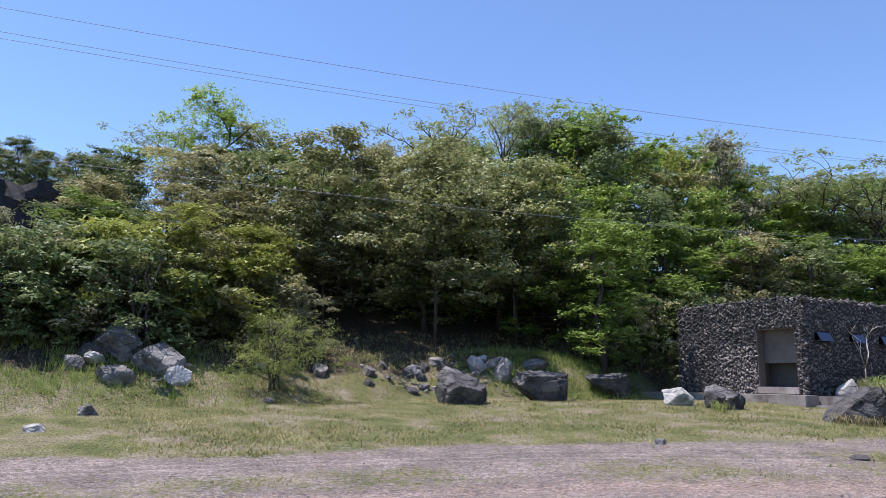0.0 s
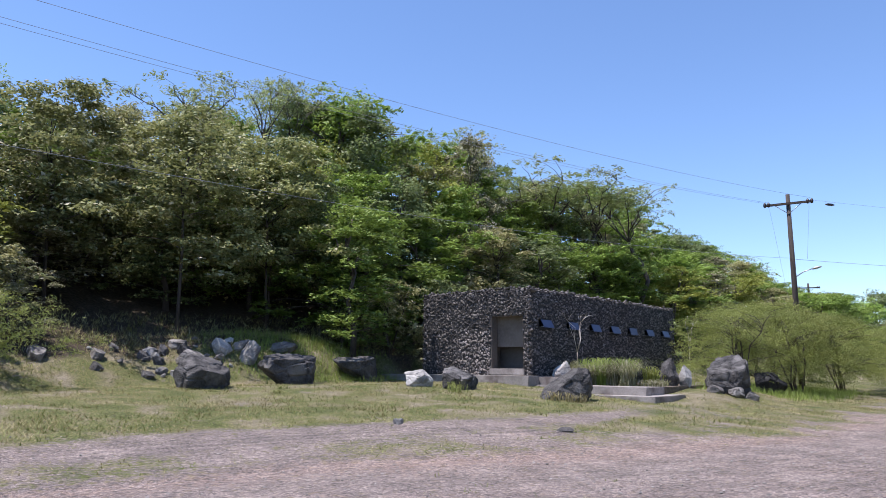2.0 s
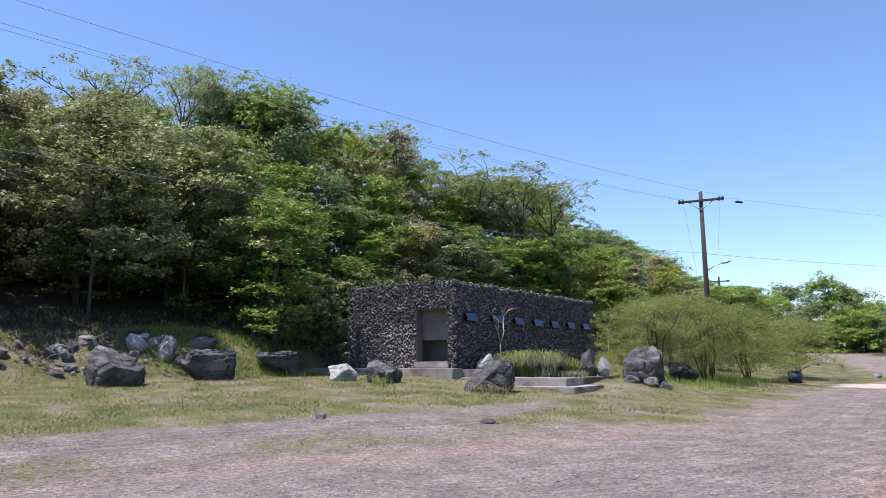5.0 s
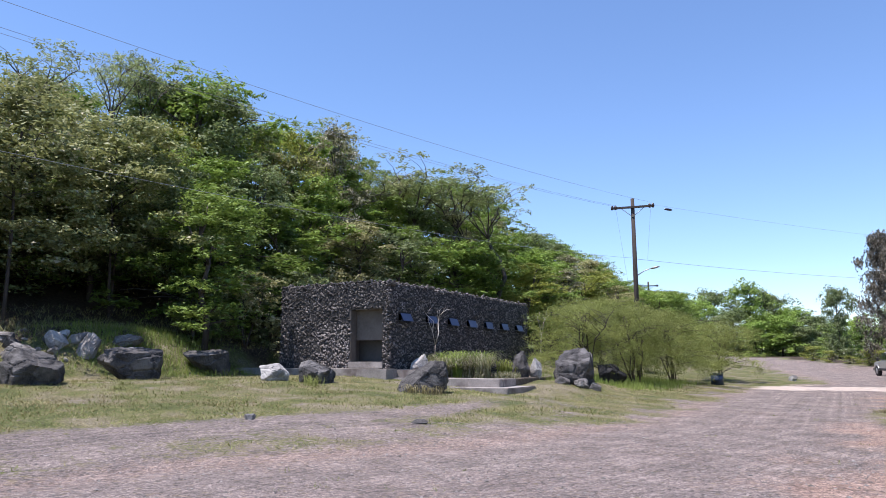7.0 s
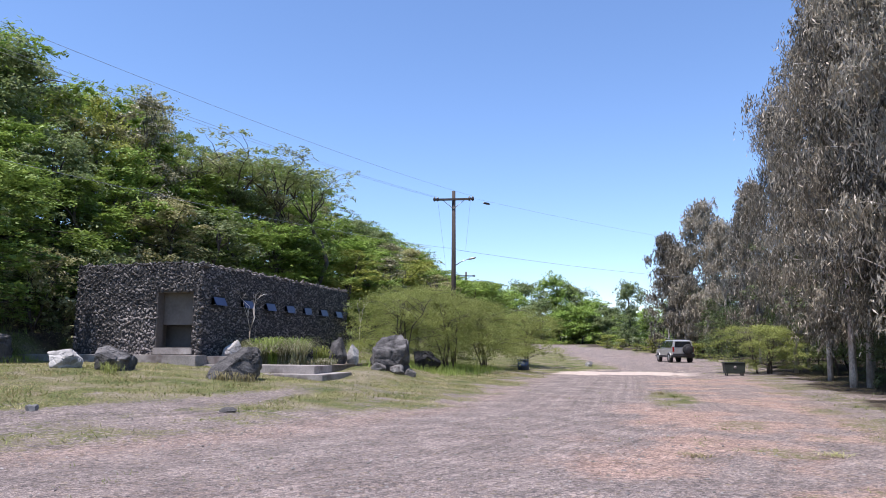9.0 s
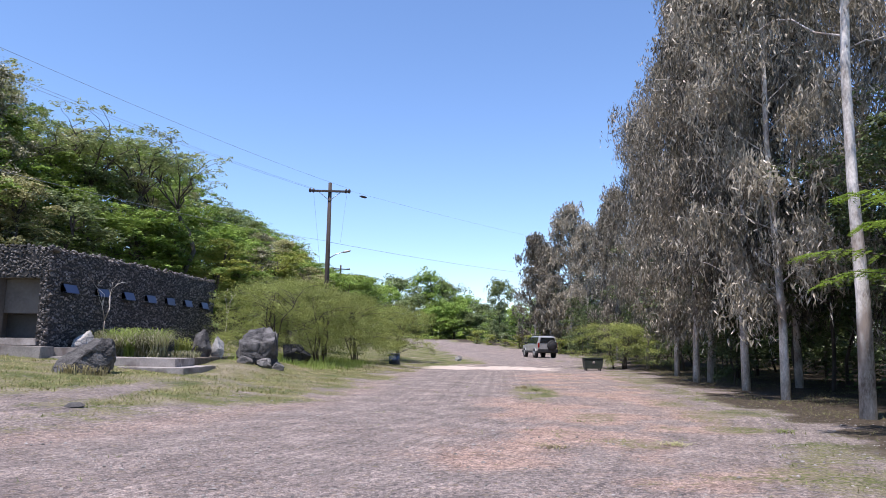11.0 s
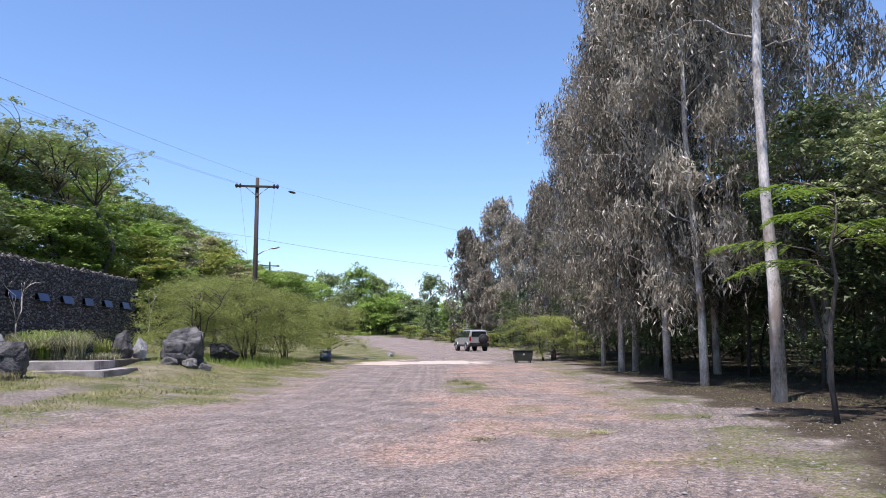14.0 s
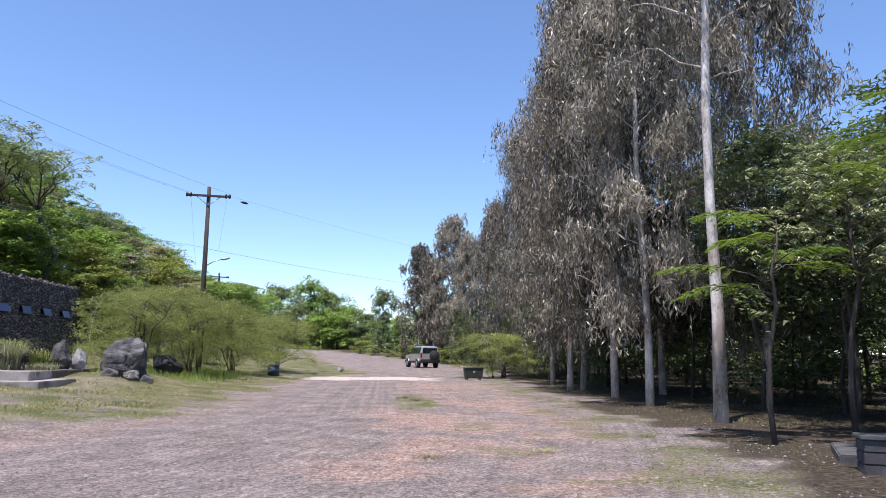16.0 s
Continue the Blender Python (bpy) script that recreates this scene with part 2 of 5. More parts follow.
def ground(x, y):
    x, y = np.asarray(x, float), np.asarray(y, float)
    s, w = sdist(x, y, EDGE), sdist(x, y, HILL)
    z = 0.082 * np.clip(s, 0, 11.5) * np.clip(1 - (y - 38) / 30, 0.12, 1)
    z = z + (np.where(w > -4, 8.1 * (1 - np.exp(-np.clip(w + 4, 0, None) * 0.055)), 0) + 3.6 * smooth(4, 20, w)) * (1 - 0.9 * smooth(20, 22.5, y) * smooth(42, 38, y) * smooth(-23.2, -22, x)) * (1 - 0.65 * smooth(4, 12, w) * smooth(8, 0, y))
    z = z + 0.5 * smooth(4.2, 0.8, np.hypot((x + 23.4) / 0.8, (y - 17.6) / 1.5))
    z = z + 0.24 * smooth(2.6, 0.8, np.hypot((x + 10.0) / 0.9, (y - 28.3) / 1.9))
    return z + 0.3 * smooth(42, 60, y) + 1.5 * smooth(62, 140, y) + 0.006 * np.clip(y - 120, 0, 200)


def gz(x, y):
    return float(ground(x, y)) + 0.0


# ---- ground ----


def steps(a, b, fine, lo, hi):
    """Grid lines: fine spacing from a to b, growing towards lo and hi."""
    mid = list(np.arange(a, b + fine / 2, fine))
    out, s, v = [], fine, a
    while v > lo:
        s *= 1.22
        v -= s
        out.insert(0, v)
    up, s, v = [], fine, b
    while v < hi:
        s *= 1.22
        v += s
        up.append(v)
    return np.array(out + mid + up)


def cover(x, y):
    """How the ground is covered at a place: grass, red earth and pale sand, each 0 to 1."""
    s, r = sdist(x, y, EDGE), -sdist(x, y, RIGHT)
    n1, n2, n3 = fbm(x * 0.9, y * 0.9, 3), fbm(x * 0.25, y * 0.25, 8), fbm(x * 2.3, y * 2.3, 15)
    lawn = smooth(-0.5, 1.4, s - 2.6 * smooth(19, 11, y) + (n1 - 0.5) * 2.6)
    band = smooth(1.15, 0.35, np.abs(s - 2.9 - 0.16 * np.clip(y - 10, 0, 9) - (n2 - 0.5) * 1.2)) * smooth(21.5, 17.5, y) * smooth(0.3, 0.5, n1 + 0.12)
    lawn = lawn * (1 - 0.95 * band) * (0.45 + 0.55 * smooth(0.3, 0.5, n1 * 0.6 + n3 * 0.4 + 0.1 * smooth(2, 6, s)))
    strip = smooth(1.3, 0.3, np.abs(s - 1.3)) * smooth(0.3, 0.6, n1 * 0.5 + n3 * 0.5) * 0.55
    strip = strip * smooth(34, 24, y)
    green = smooth(1.6, 0.5, np.abs(s - 5.4 - (n2 - 0.5) * 1.2)) * smooth(24, 18, y)
    verge = 0.6 * smooth(-0.8, 1.2, r + (n1 - 0.5) * 3) * smooth(0.40, 0.56, n1 * 0.65 + n3 * 0.35)
    tuft = smooth(0.62, 0.72, n1) * smooth(-4.5, -1.5, r) * smooth(-2.5, -5, s) * 0.5
    lawn = np.maximum(lawn, smooth(70, 90, y) * np.maximum(smooth(0, 1.5, s), smooth(0.3, 2, r)))
    isle = smooth(1.2, 0.4, np.hypot((x - 1.2) / 0.9, (y - 23.8) / 4.0)) * smooth(0.3, 0.5, n1 * 0.5 + n3 * 0.5) * 0.9
    tuft = np.maximum(tuft, isle)
    lawn = np.maximum(lawn, green * smooth(0.28, 0.5, n1 * 0.5 + n3 * 0.5))
    grass = np.clip(np.maximum(np.maximum(lawn, strip * (1 - band)), np.maximum(verge, tuft)), 0, 1)
    red = (0.12 + 0.85 * smooth(0.40, 0.58, n1 * 0.7 + n2 * 0.3)) * smooth(-5.2, -2.8, r + (n1 - 0.5) * 3) * smooth(1.6, -0.6, r + (n2 - 0.5) * 3) * smooth(50, 28, y) + 0.12 * smooth(0.48, 0.62, n2) * smooth(-1, -3, s) + 0.12 * smooth(0.5, 0.66, fbm(x * 0.3 + 9, y * 0.3, 21))
    red = np.clip(red + smooth(1.5, -0.3, np.abs(s)) * 0.35 * (s > -1.5), 0, 1) * (1 - 0.6 * grass)
    sand = smooth(3.4, 1.4, np.abs(y - 43.6 - (n1 - 0.5) * 5 - (n3 - 0.5) * 2)) * smooth(-5.4, -3.5, x) * smooth(6.0, 1.5, x) * (0.35 + n1)
    w = sdist(x, y, HILL)
    # Dark litter; the right-hand term also darkens the verge to stand for tree shade
    litter = smooth(-2.6, -0.6, w + (n1 - 0.5) * 2.2) + smooth(0.6, 4.0, r + (n1 - 0.5) * 3.5)
    return grass, red, np.clip(sand, 0, 1), np.clip(litter, 0, 1)


def build_ground():
    xs, ys = steps(-27, 14, 0.25, -2500, 2500), steps(1.5, 48, 0.25, -1500, 4000)
    gx, gy = np.meshgrid(xs, ys)
    g = ground(gx, gy)
    near = smooth(120, 60, np.hypot(gx, gy))
    s = sdist(gx, gy, EDGE)
    g = g + near * ((fbm(gx * 1.3, gy * 1.3, 4) - 0.5) * (0.03 + 0.05 * smooth(0, 5, s)) + (fbm(gx * 5, gy * 5, 6) - 0.5) * 0.03)
    nx, ny = len(xs), len(ys)
    co = np.stack([gx, gy, g], -1).reshape(-1, 3)
    idx = np.arange(nx * ny).reshape(ny, nx)
    q = np.stack([idx[:-1, :-1], idx[:-1, 1:], idx[1:, 1:], idx[1:, :-1]], -1).reshape(-1, 4)
    me = bpy.data.meshes.new("ground")
    me.vertices.add(len(co))
    me.vertices.foreach_set("co", co.astype(np.float32).ravel())
    me.loops.add(q.size)
    me.loops.foreach_set("vertex_index", q.astype(np.int32).ravel())
    me.polygons.add(len(q))
    me.polygons.foreach_set("loop_start", np.arange(0, q.size, 4, dtype=np.int32))
    me.polygons.foreach_set("loop_total", np.full(len(q), 4, np.int32))
    me.polygons.foreach_set("use_smooth", np.ones(len(q), bool))
    me.update(calc_edges=True)
    a, b, c, lit = cover(gx.ravel(), gy.ravel())
    la = me.attributes.new("litter", "FLOAT", "POINT")
    la.data.foreach_set("value", lit.astype(np.float32))
    at = me.attributes.new("cover", "FLOAT_COLOR", "POINT")
    at.data.foreach_set("color", np.stack([a, b, c, sdist(gx.ravel(), gy.ravel(), EDGE)], -1).astype(np.float32).ravel())
    m = bpy.data.materials.new("gravel_earth_and_grass")
    m.use_nodes = True
    n, l = m.node_tree.nodes, m.node_tree.links
    bs = n["Principled BSDF"]
    bs.inputs["Roughness"].default_value = 0.95
    bs.inputs["Specular IOR Level"].default_value = 0.2
    pos = n.new("ShaderNodeNewGeometry").outputs["Position"]
    att = n.new("ShaderNodeAttribute")
    att.attribute_name = "cover"
    sep = n.new("ShaderNodeSeparateColor")
    l.new(att.outputs["Color"], sep.inputs[0])

    def noise_tex(scale, detail=5.0):
        t = n.new("ShaderNodeTexNoise")
        t.inputs["Scale"].default_value, t.inputs["Detail"].default_value = scale, detail
        l.new(pos, t.inputs[0])
        return t.outputs[0]

    def ramp(src, stops):
        r = n.new("ShaderNodeValToRGB")
        for i, (p, c) in enumerate(stops):
            e = r.color_ramp.elements[i] if i < 2 else r.color_ramp.elements.new(p)
            e.position, e.color = p, (*c, 1)
        l.new(src, r.inputs[0])
        return r.outputs[0]

    def mix(f, a, b):
        t = n.new("ShaderNodeMix")
        t.data_type = "RGBA"
        l.new(f, t.inputs[0])
        l.new(a, t.inputs[6])
        l.new(b, t.inputs[7])
        return t.outputs[2]

    def ragged(src, amount, soft=0.3):
        a = n.new("ShaderNodeMath")
        a.operation = "MULTIPLY_ADD"
        l.new(noise_tex(9, 10), a.inputs[0])
        a.inputs[1].default_value = amount
        l.new(src, a.inputs[2])
        r = n.new("ShaderNodeMapRange")
        r.inputs[1].default_value, r.inputs[2].default_value = 0.47 - soft / 2 + amount * 0.5, 0.47 + soft / 2 + amount * 0.5
        l.new(a.outputs[0], r.inputs[0])
        return r.outputs[0]

    pebbles = n.new("ShaderNodeTexVoronoi")
    pebbles.inputs["Scale"].default_value = 24
    l.new(pos, pebbles.inputs["Vector"])
    gravel = ramp(noise_tex(1.1, 9), [(0.3, (0.175, 0.150, 0.142)), (0.52, (0.245, 0.208, 0.194)), (0.74, (0.335, 0.282, 0.26))])
    speck = ramp(pebbles.outputs["Color"], [(0.12, (0.5, 0.5, 0.51)), (0.88, (1.55, 1.53, 1.5))])
    mul = n.new("ShaderNodeMix")
    mul.data_type, mul.blend_type = "RGBA", "MULTIPLY"
    mul.inputs[0].default_value = 0.85
    # wheel tracks run along the yard's edge
    across = n.new("ShaderNodeMath")
    across.operation = "MULTIPLY"
    l.new(att.outputs["Alpha"], across.inputs[0])
    across.inputs[1].default_value = 3.4
    wob = n.new("ShaderNodeMath")
    wob.operation = "ADD"
    l.new(across.outputs[0], wob.inputs[0])
    l.new(noise_tex(0.35, 3), wob.inputs[1])
    tr = n.new("ShaderNodeTexNoise")
    tr.noise_dimensions = "1D"
    tr.inputs["Scale"].default_value, tr.inputs["Detail"].default_value = 1.6, 3
    l.new(wob.outputs[0], tr.inputs["W"])
    lines = ramp(tr.outputs[0], [(0.34, (0.74, 0.74, 0.75)), (0.66, (1.16, 1.15, 1.14))])
    mul2 = n.new("ShaderNodeMix")
    mul2.data_type, mul2.blend_type = "RGBA", "MULTIPLY"
    mul2.inputs[0].default_value = 0.65
    l.new(gravel, mul2.inputs[6])
    l.new(lines, mul2.inputs[7])
    l.new(speck, mul.inputs[7])
    sand = ramp(noise_tex(3, 6), [(0.3, (0.46, 0.37, 0.315)), (0.7, (0.64, 0.55, 0.48))])
    turf = ramp(noise_tex(0.9, 12), [(0.32, (0.085, 0.105, 0.035)), (0.48, (0.155, 0.16, 0.065)), (0.6, (0.215, 0.192, 0.125)), (0.74, (0.30, 0.265, 0.205))])
    speck2 = ramp(noise_tex(26, 8), [(0.38, (0.32, 0.34, 0.30)), (0.62, (1.55, 1.5, 1.45))])
    mul3 = n.new("ShaderNodeMix")
    mul3.data_type, mul3.blend_type = "RGBA", "MULTIPLY"
    mul3.inputs[0].default_value = 0.8
    l.new(turf, mul3.inputs[6])
    l.new(speck2, mul3.inputs[7])
    turf = mul3.outputs[2]
    red = ramp(noise_tex(2.2, 8), [(0.3, (0.27, 0.185, 0.15)), (0.7, (0.42, 0.305, 0.255))])
    earth = mix(ragged(sep.outputs[1], 1.6, 0.75), mul2.outputs[2], red)
    l.new(earth, mul.inputs[6])
    grit = ramp(noise_tex(55, 6), [(0.38, (0.52, 0.52, 0.53)), (0.64, (1.45, 1.44, 1.42))])
    mul4 = n.new("ShaderNodeMix")
    mul4.data_type, mul4.blend_type = "RGBA", "MULTIPLY"
    mul4.inputs[0].default_value = 1.0
    l.new(mul.outputs[2], mul4.inputs[6])
    l.new(grit, mul4.inputs[7])
    col = mul4.outputs[2]
    col = mix(ragged(sep.outputs[2], 0.4), col, sand)
    col = mix(ragged(sep.outputs[0], 2.2, 0.6), col, turf)
    la = n.new("ShaderNodeAttribute")
    la.attribute_name = "litter"
    soil = ramp(noise_tex(9, 8), [(0.35, (0.035, 0.028, 0.02)), (0.6, (0.09, 0.07, 0.05)), (0.75, (0.17, 0.135, 0.10))])
    col = mix(ragged(la.outputs["Fac"], 0.5), col, soil)
    l.new(col, bs.inputs["Base Color"])
    h = n.new("ShaderNodeMath")
    h.operation = "ADD"
    l.new(noise_tex(16, 10), h.inputs[0])
    l.new(noise_tex(48, 5), h.inputs[1])
    bp = n.new("ShaderNodeBump")
    bp.inputs["Strength"].default_value, bp.inputs["Distance"].default_value = 1.0, 0.045
    l.new(h.outputs[0], bp.inputs["Height"])
    l.new(bp.outputs[0], bs.inputs["Normal"])
    me.materials.append(m)
    return tagged(new("ground", me), "grey gravel yard with red earth and dry grass", "ground", kind="structure")


build_ground()

# ---- the stone building ----
BX0, BX1, BY0, BY1, BZ0, BZ1 = -20.5, -15.2, 23.3, 37.6, 1.25, 4.5


def stone_mesh(rng):
    bm = bmesh.new()
    bmesh.ops.create_icosphere(bm, subdivisions=1, radius=0.5)
    cuts = [(Vector(rng.normal(size=3)).normalized(), rng.uniform(0.2, 0.36)) for _ in range(8)]
    for v in bm.verts:
        for d, r in cuts:
            k = v.co.dot(d)
            if k > r:
                v.co -= d * (k - r)
    me = bpy.data.meshes.new("stone")
    bm.to_mesh(me)
    bm.free()
    return me


def build_building():
    rng = np.random.default_rng(5)
    house = thing("stone_building", -18.2, 30.4, 0, "flat-roofed rubble stone building on a concrete plinth", "building")
    inv = house.matrix_world.inverted()

    def put(name, me, material, parent=house, label=""):
        ob = part(name, me, material, parent, label)
        if parent is house:
            ob.matrix_parent_inverse = inv
        return ob

    th = 0.4
    dx0, dx1, dz1 = -16.96, -15.43, 3.54
    # front wall with the doorway
    bm = box(BX0, dx0, BY0, BY0 + th, 0.6, BZ1)
    box(dx1, BX1, BY0, BY0 + th, 0.6, BZ1, bm=bm)
    box(dx0, dx1, BY0, BY0 + th, dz1, BZ1, bm=bm)
    front = put("front_wall", bm, M_MORTAR)
    # long wall with seven vents
    wins = [24.52, 26.65, 28.6, 30.5, 32.4, 34.3, 36.25]
    hw, wz0, wz1 = 0.41, 3.04, 3.40
    bm = box(BX1 - th, BX1, BY0 + th, BY1, 0.6, wz0)
    box(BX1 - th, BX1, BY0 + th, BY1, wz1, BZ1, bm=bm)
    y = BY0 + th
    for c in wins:
        box(BX1 - th, BX1, y, c - hw, wz0, wz1, bm=bm)
        y = c + hw
    box(BX1 - th, BX1, y, BY1, wz0, wz1, bm=bm)
    side = put("side_wall", bm, M_MORTAR)
    bm = box(BX0, BX0 + th, BY0 + th, BY1 - th, 0.6, BZ1)
    box(BX0, BX1 - th, BY1 - th, BY1, 0.6, BZ1, bm=bm)
    put("back_wall", bm, M_MORTAR)
    put("roof", box(BX0 + th, BX1 - th, BY0 + th, BY1 - th, BZ1 - 0.45, BZ1 - 0.25), M_CONCRETE)
    put("floor", box(BX0 + th, BX1 - th, BY0 + 0.01, BY1 - th, 1.0, 1.33), M_CONCRETE)
    # entrance lobby
    bm = box(-17.4, BX1 - th, BY0 + 0.44, BY0 + 0.58, 2.32, 4.05)
    box(-17.4, -17.2, BY0 + 0.58, BY0 + 1.0, 1.33, 4.05, bm=bm)
    put("entrance_partition", bm, M_PLASTER, label="plastered screen wall inside the entrance")
    put("lobby_wall", box(-17.4, BX1 - th, BY0 + 1.0, BY0 + 1.2, 1.33, 4.05), M_INSIDE)
    bm = box(dx0, dx0 + 0.03, BY0 + 0.01, BY0 + th, 1.33, dz1)
    box(dx1 - 0.03, dx1, BY0 + 0.04, BY0 + th, 1.33, dz1, bm=bm)
    box(dx0 + 0.03, dx1 - 0.03, BY0 + 0.04, BY0 + th, dz1 - 0.03, dz1, bm=bm)
    put("door_frame", bm, M_PLASTER, label="bare cement reveal of the doorway")
    put("threshold", box(dx0 - 0.05, dx1 + 0.05, BY0 - 0.05, BY0 + th, 1.24, 1.48, 0.015), M_CONCRETE, label="pinkish cement doorstep")
    # hinged vents, propped open
    for c in wins:
        win = put("window", box(BX1 - 0.1, BX1 - 0.05, c - hw, c + hw, wz0, wz0 + 0.04), M_TRIM, label="small top-hung vent with a blue-grey pane, propped open")
        bm = box(BX1 - 0.1, BX1 - 0.05, c - hw, c + hw, wz1 - 0.04, wz1)
        box(BX1 - 0.1, BX1 - 0.05, c - hw, c - hw + 0.04, wz0, wz1, bm=bm)
        box(BX1 - 0.1, BX1 - 0.05, c + hw - 0.04, c + hw, wz0, wz1, bm=bm)
        part("window_frame", bm, M_TRIM, win)
        bm = box(0, 0.02, c - hw + 0.03, c + hw - 0.03, -0.34, 0)
        tilt = Matrix.Translation((BX1 + 0.05, 0, wz1 - 0.03)) @ Matrix.Rotation(radians(-rng.uniform(14, 30)), 4, "Y")
        bmesh.ops.transform(bm, matrix=tilt, verts=bm.verts)
        part("pane", bm, M_PANE, win)
        for k in (-1, 1):
            part("stay", tubes("stay", [([(BX1 - 0.05, c + k * (hw - 0.06), wz0 + 0.05), (BX1 + 0.2, c + k * (hw - 0.06), wz0 + 0.06)], (0.008, 0.008))], 5), M_METAL, win)
    # rubble facing: stones in rough courses, laid with their flat sides out
    kinds = [stone_mesh(rng) for _ in range(14)]
    for me in kinds:
        me.materials.append(M_STONE)
    places = []
    z = BZ0 - 0.1
    while z < BZ1 + 0.06:
        h = rng.uniform(0.07, 0.115)
        x = BX0 - 0.05
        while x < BX1 + 0.05:
            w = rng.uniform(0.06, 0.16) if rng.random() < 0.85 else rng.uniform(0.16, 0.26)
            cx, cz = x + w / 2, z + h / 2 + rng.uniform(-0.06, 0.06)
            if not (dx0 - 0.02 < cx < dx1 + 0.02 and cz < dz1 + 0.02):
                places.append(("f", cx, cz, w, h))
            x += w * 0.95
        y = BY0 - 0.05
        while y < BY1:
            w = rng.uniform(0.08, 0.2)
            cy, cz = y + w / 2, z + h / 2 + rng.uniform(-0.06, 0.06)
            if not any(abs(cy - c) < hw + 0.06 and wz0 - 0.06 < cz < wz1 + 0.06 for c in wins):
                places.append(("s", cy, cz, w, h))
            y += w * 0.95
        z += h * 0.9
    y = BY0
    while y < BY1:
        w = rng.uniform(0.14, 0.3)
        places.append(("t", y + w / 2, BZ1 + rng.uniform(-0.02, 0.04), w, rng.uniform(0.09, 0.15)))
        y += w * 0.9
    x = BX0
    while x < BX1:
        w = rng.uniform(0.14, 0.3)
        places.append(("u", x + w / 2, BZ1 + rng.uniform(-0.02, 0.05), w, rng.uniform(0.09, 0.15)))
        x += w * 0.9
    data = [([v.co.copy() for v in me.vertices], [tuple(p.vertices) for p in me.polygons]) for me in kinds]
    rest = {"f": ([], []), "s": ([], [])}
    made = 0
    for face, u, cz, w, h in places:
        k = int(rng.integers(len(kinds)))
        jut = rng.uniform(0.09, 0.2)
        spin = Euler((rng.uniform(-0.6, 0.6), rng.uniform(-1.4, 1.4), rng.uniform(-0.6, 0.6)))
        if face in "fu":
            m = Matrix.LocRotScale((u, BY0 + (0.03 if face == "f" else 0.2), cz), spin, (w * 1.45, jut * (1.2 if face == "f" else 3.4), h * 1.6))
        else:
            m = Matrix.LocRotScale((BX1 - (0.02 if face == "s" else 0.2), u, cz), spin, (jut * (0.7 if face == "s" else 3.4), w * 1.45, h * 1.6))
        if face == "f" and made < 300 and abs(u - dx0) < 1.6:
            made += 1
            ob = new("stone", kinds[k])
            ob.parent = front
            ob.matrix_world = m
            ob.matrix_parent_inverse = inv
            ob.matrix_basis = m
        else:
            vs, fs = rest["f" if face in "fu" else "s"]
            b = len(vs)
            vs.extend(m @ v for v in data[k][0])
            fs.extend(tuple(i + b for i in f) for f in data[k][1])
    for key, wall in (("f", front), ("s", side)):
        ob = part("rubble", mesh_of("rubble", *rest[key]), M_STONE, wall)
        tagged(ob, kind="stuff")
    # children of the walls sit in world coordinates
    for wall in (front, side):
        for ob in wall.children:
            ob.matrix_parent_inverse = Matrix.Identity(4)


build_building()


def slab(name, x0, x1, y0, y1, z0, z1, label):
    ob = thing(name, (x0 + x1) / 2, (y0 + y1) / 2, z0, label, "platform", kind="structure")
    p = part("slab", box(x0, x1, y0, y1, z0, z1, 0.025), M_CONCRETE, ob)
    p.matrix_parent_inverse = ob.matrix_world.inverted()
    return ob


slab("plinth", -23.4, -14.75, 22.6, 23.32, 0.3, 1.22, "low concrete plinth along the building front")
slab("plinth_side", -15.2, -13.5, 23.36, 24.8, 0.3, 1.18, "concrete landing beside the building")
slab("step_upper", -14.74, -10.4, 23.0, 23.34, 0.1, 0.89, "broad weathered concrete step")
slab("landing", -13.48, -10.4, 23.36, 24.5, 0.1, 0.88, "weathered concrete landing beside the planting")
bed = thing("planting_bed", -12.8, 28, 0.1, "raised bed of dry earth along the building", "planting bed", kind="structure")
bed_soil = part("soil", box(-15.17, -10.6, 24.82, 34.0, 0.1, 0.86, 0.03), M_SOIL, bed)
bed_soil.matrix_parent_inverse = bed.matrix_world.inverted()
slab("step_lower", -12.2, -9.8, 22.3, 24.9, 0.0, 0.62, "broad low concrete step on the lawn")

# ---- rocks ----


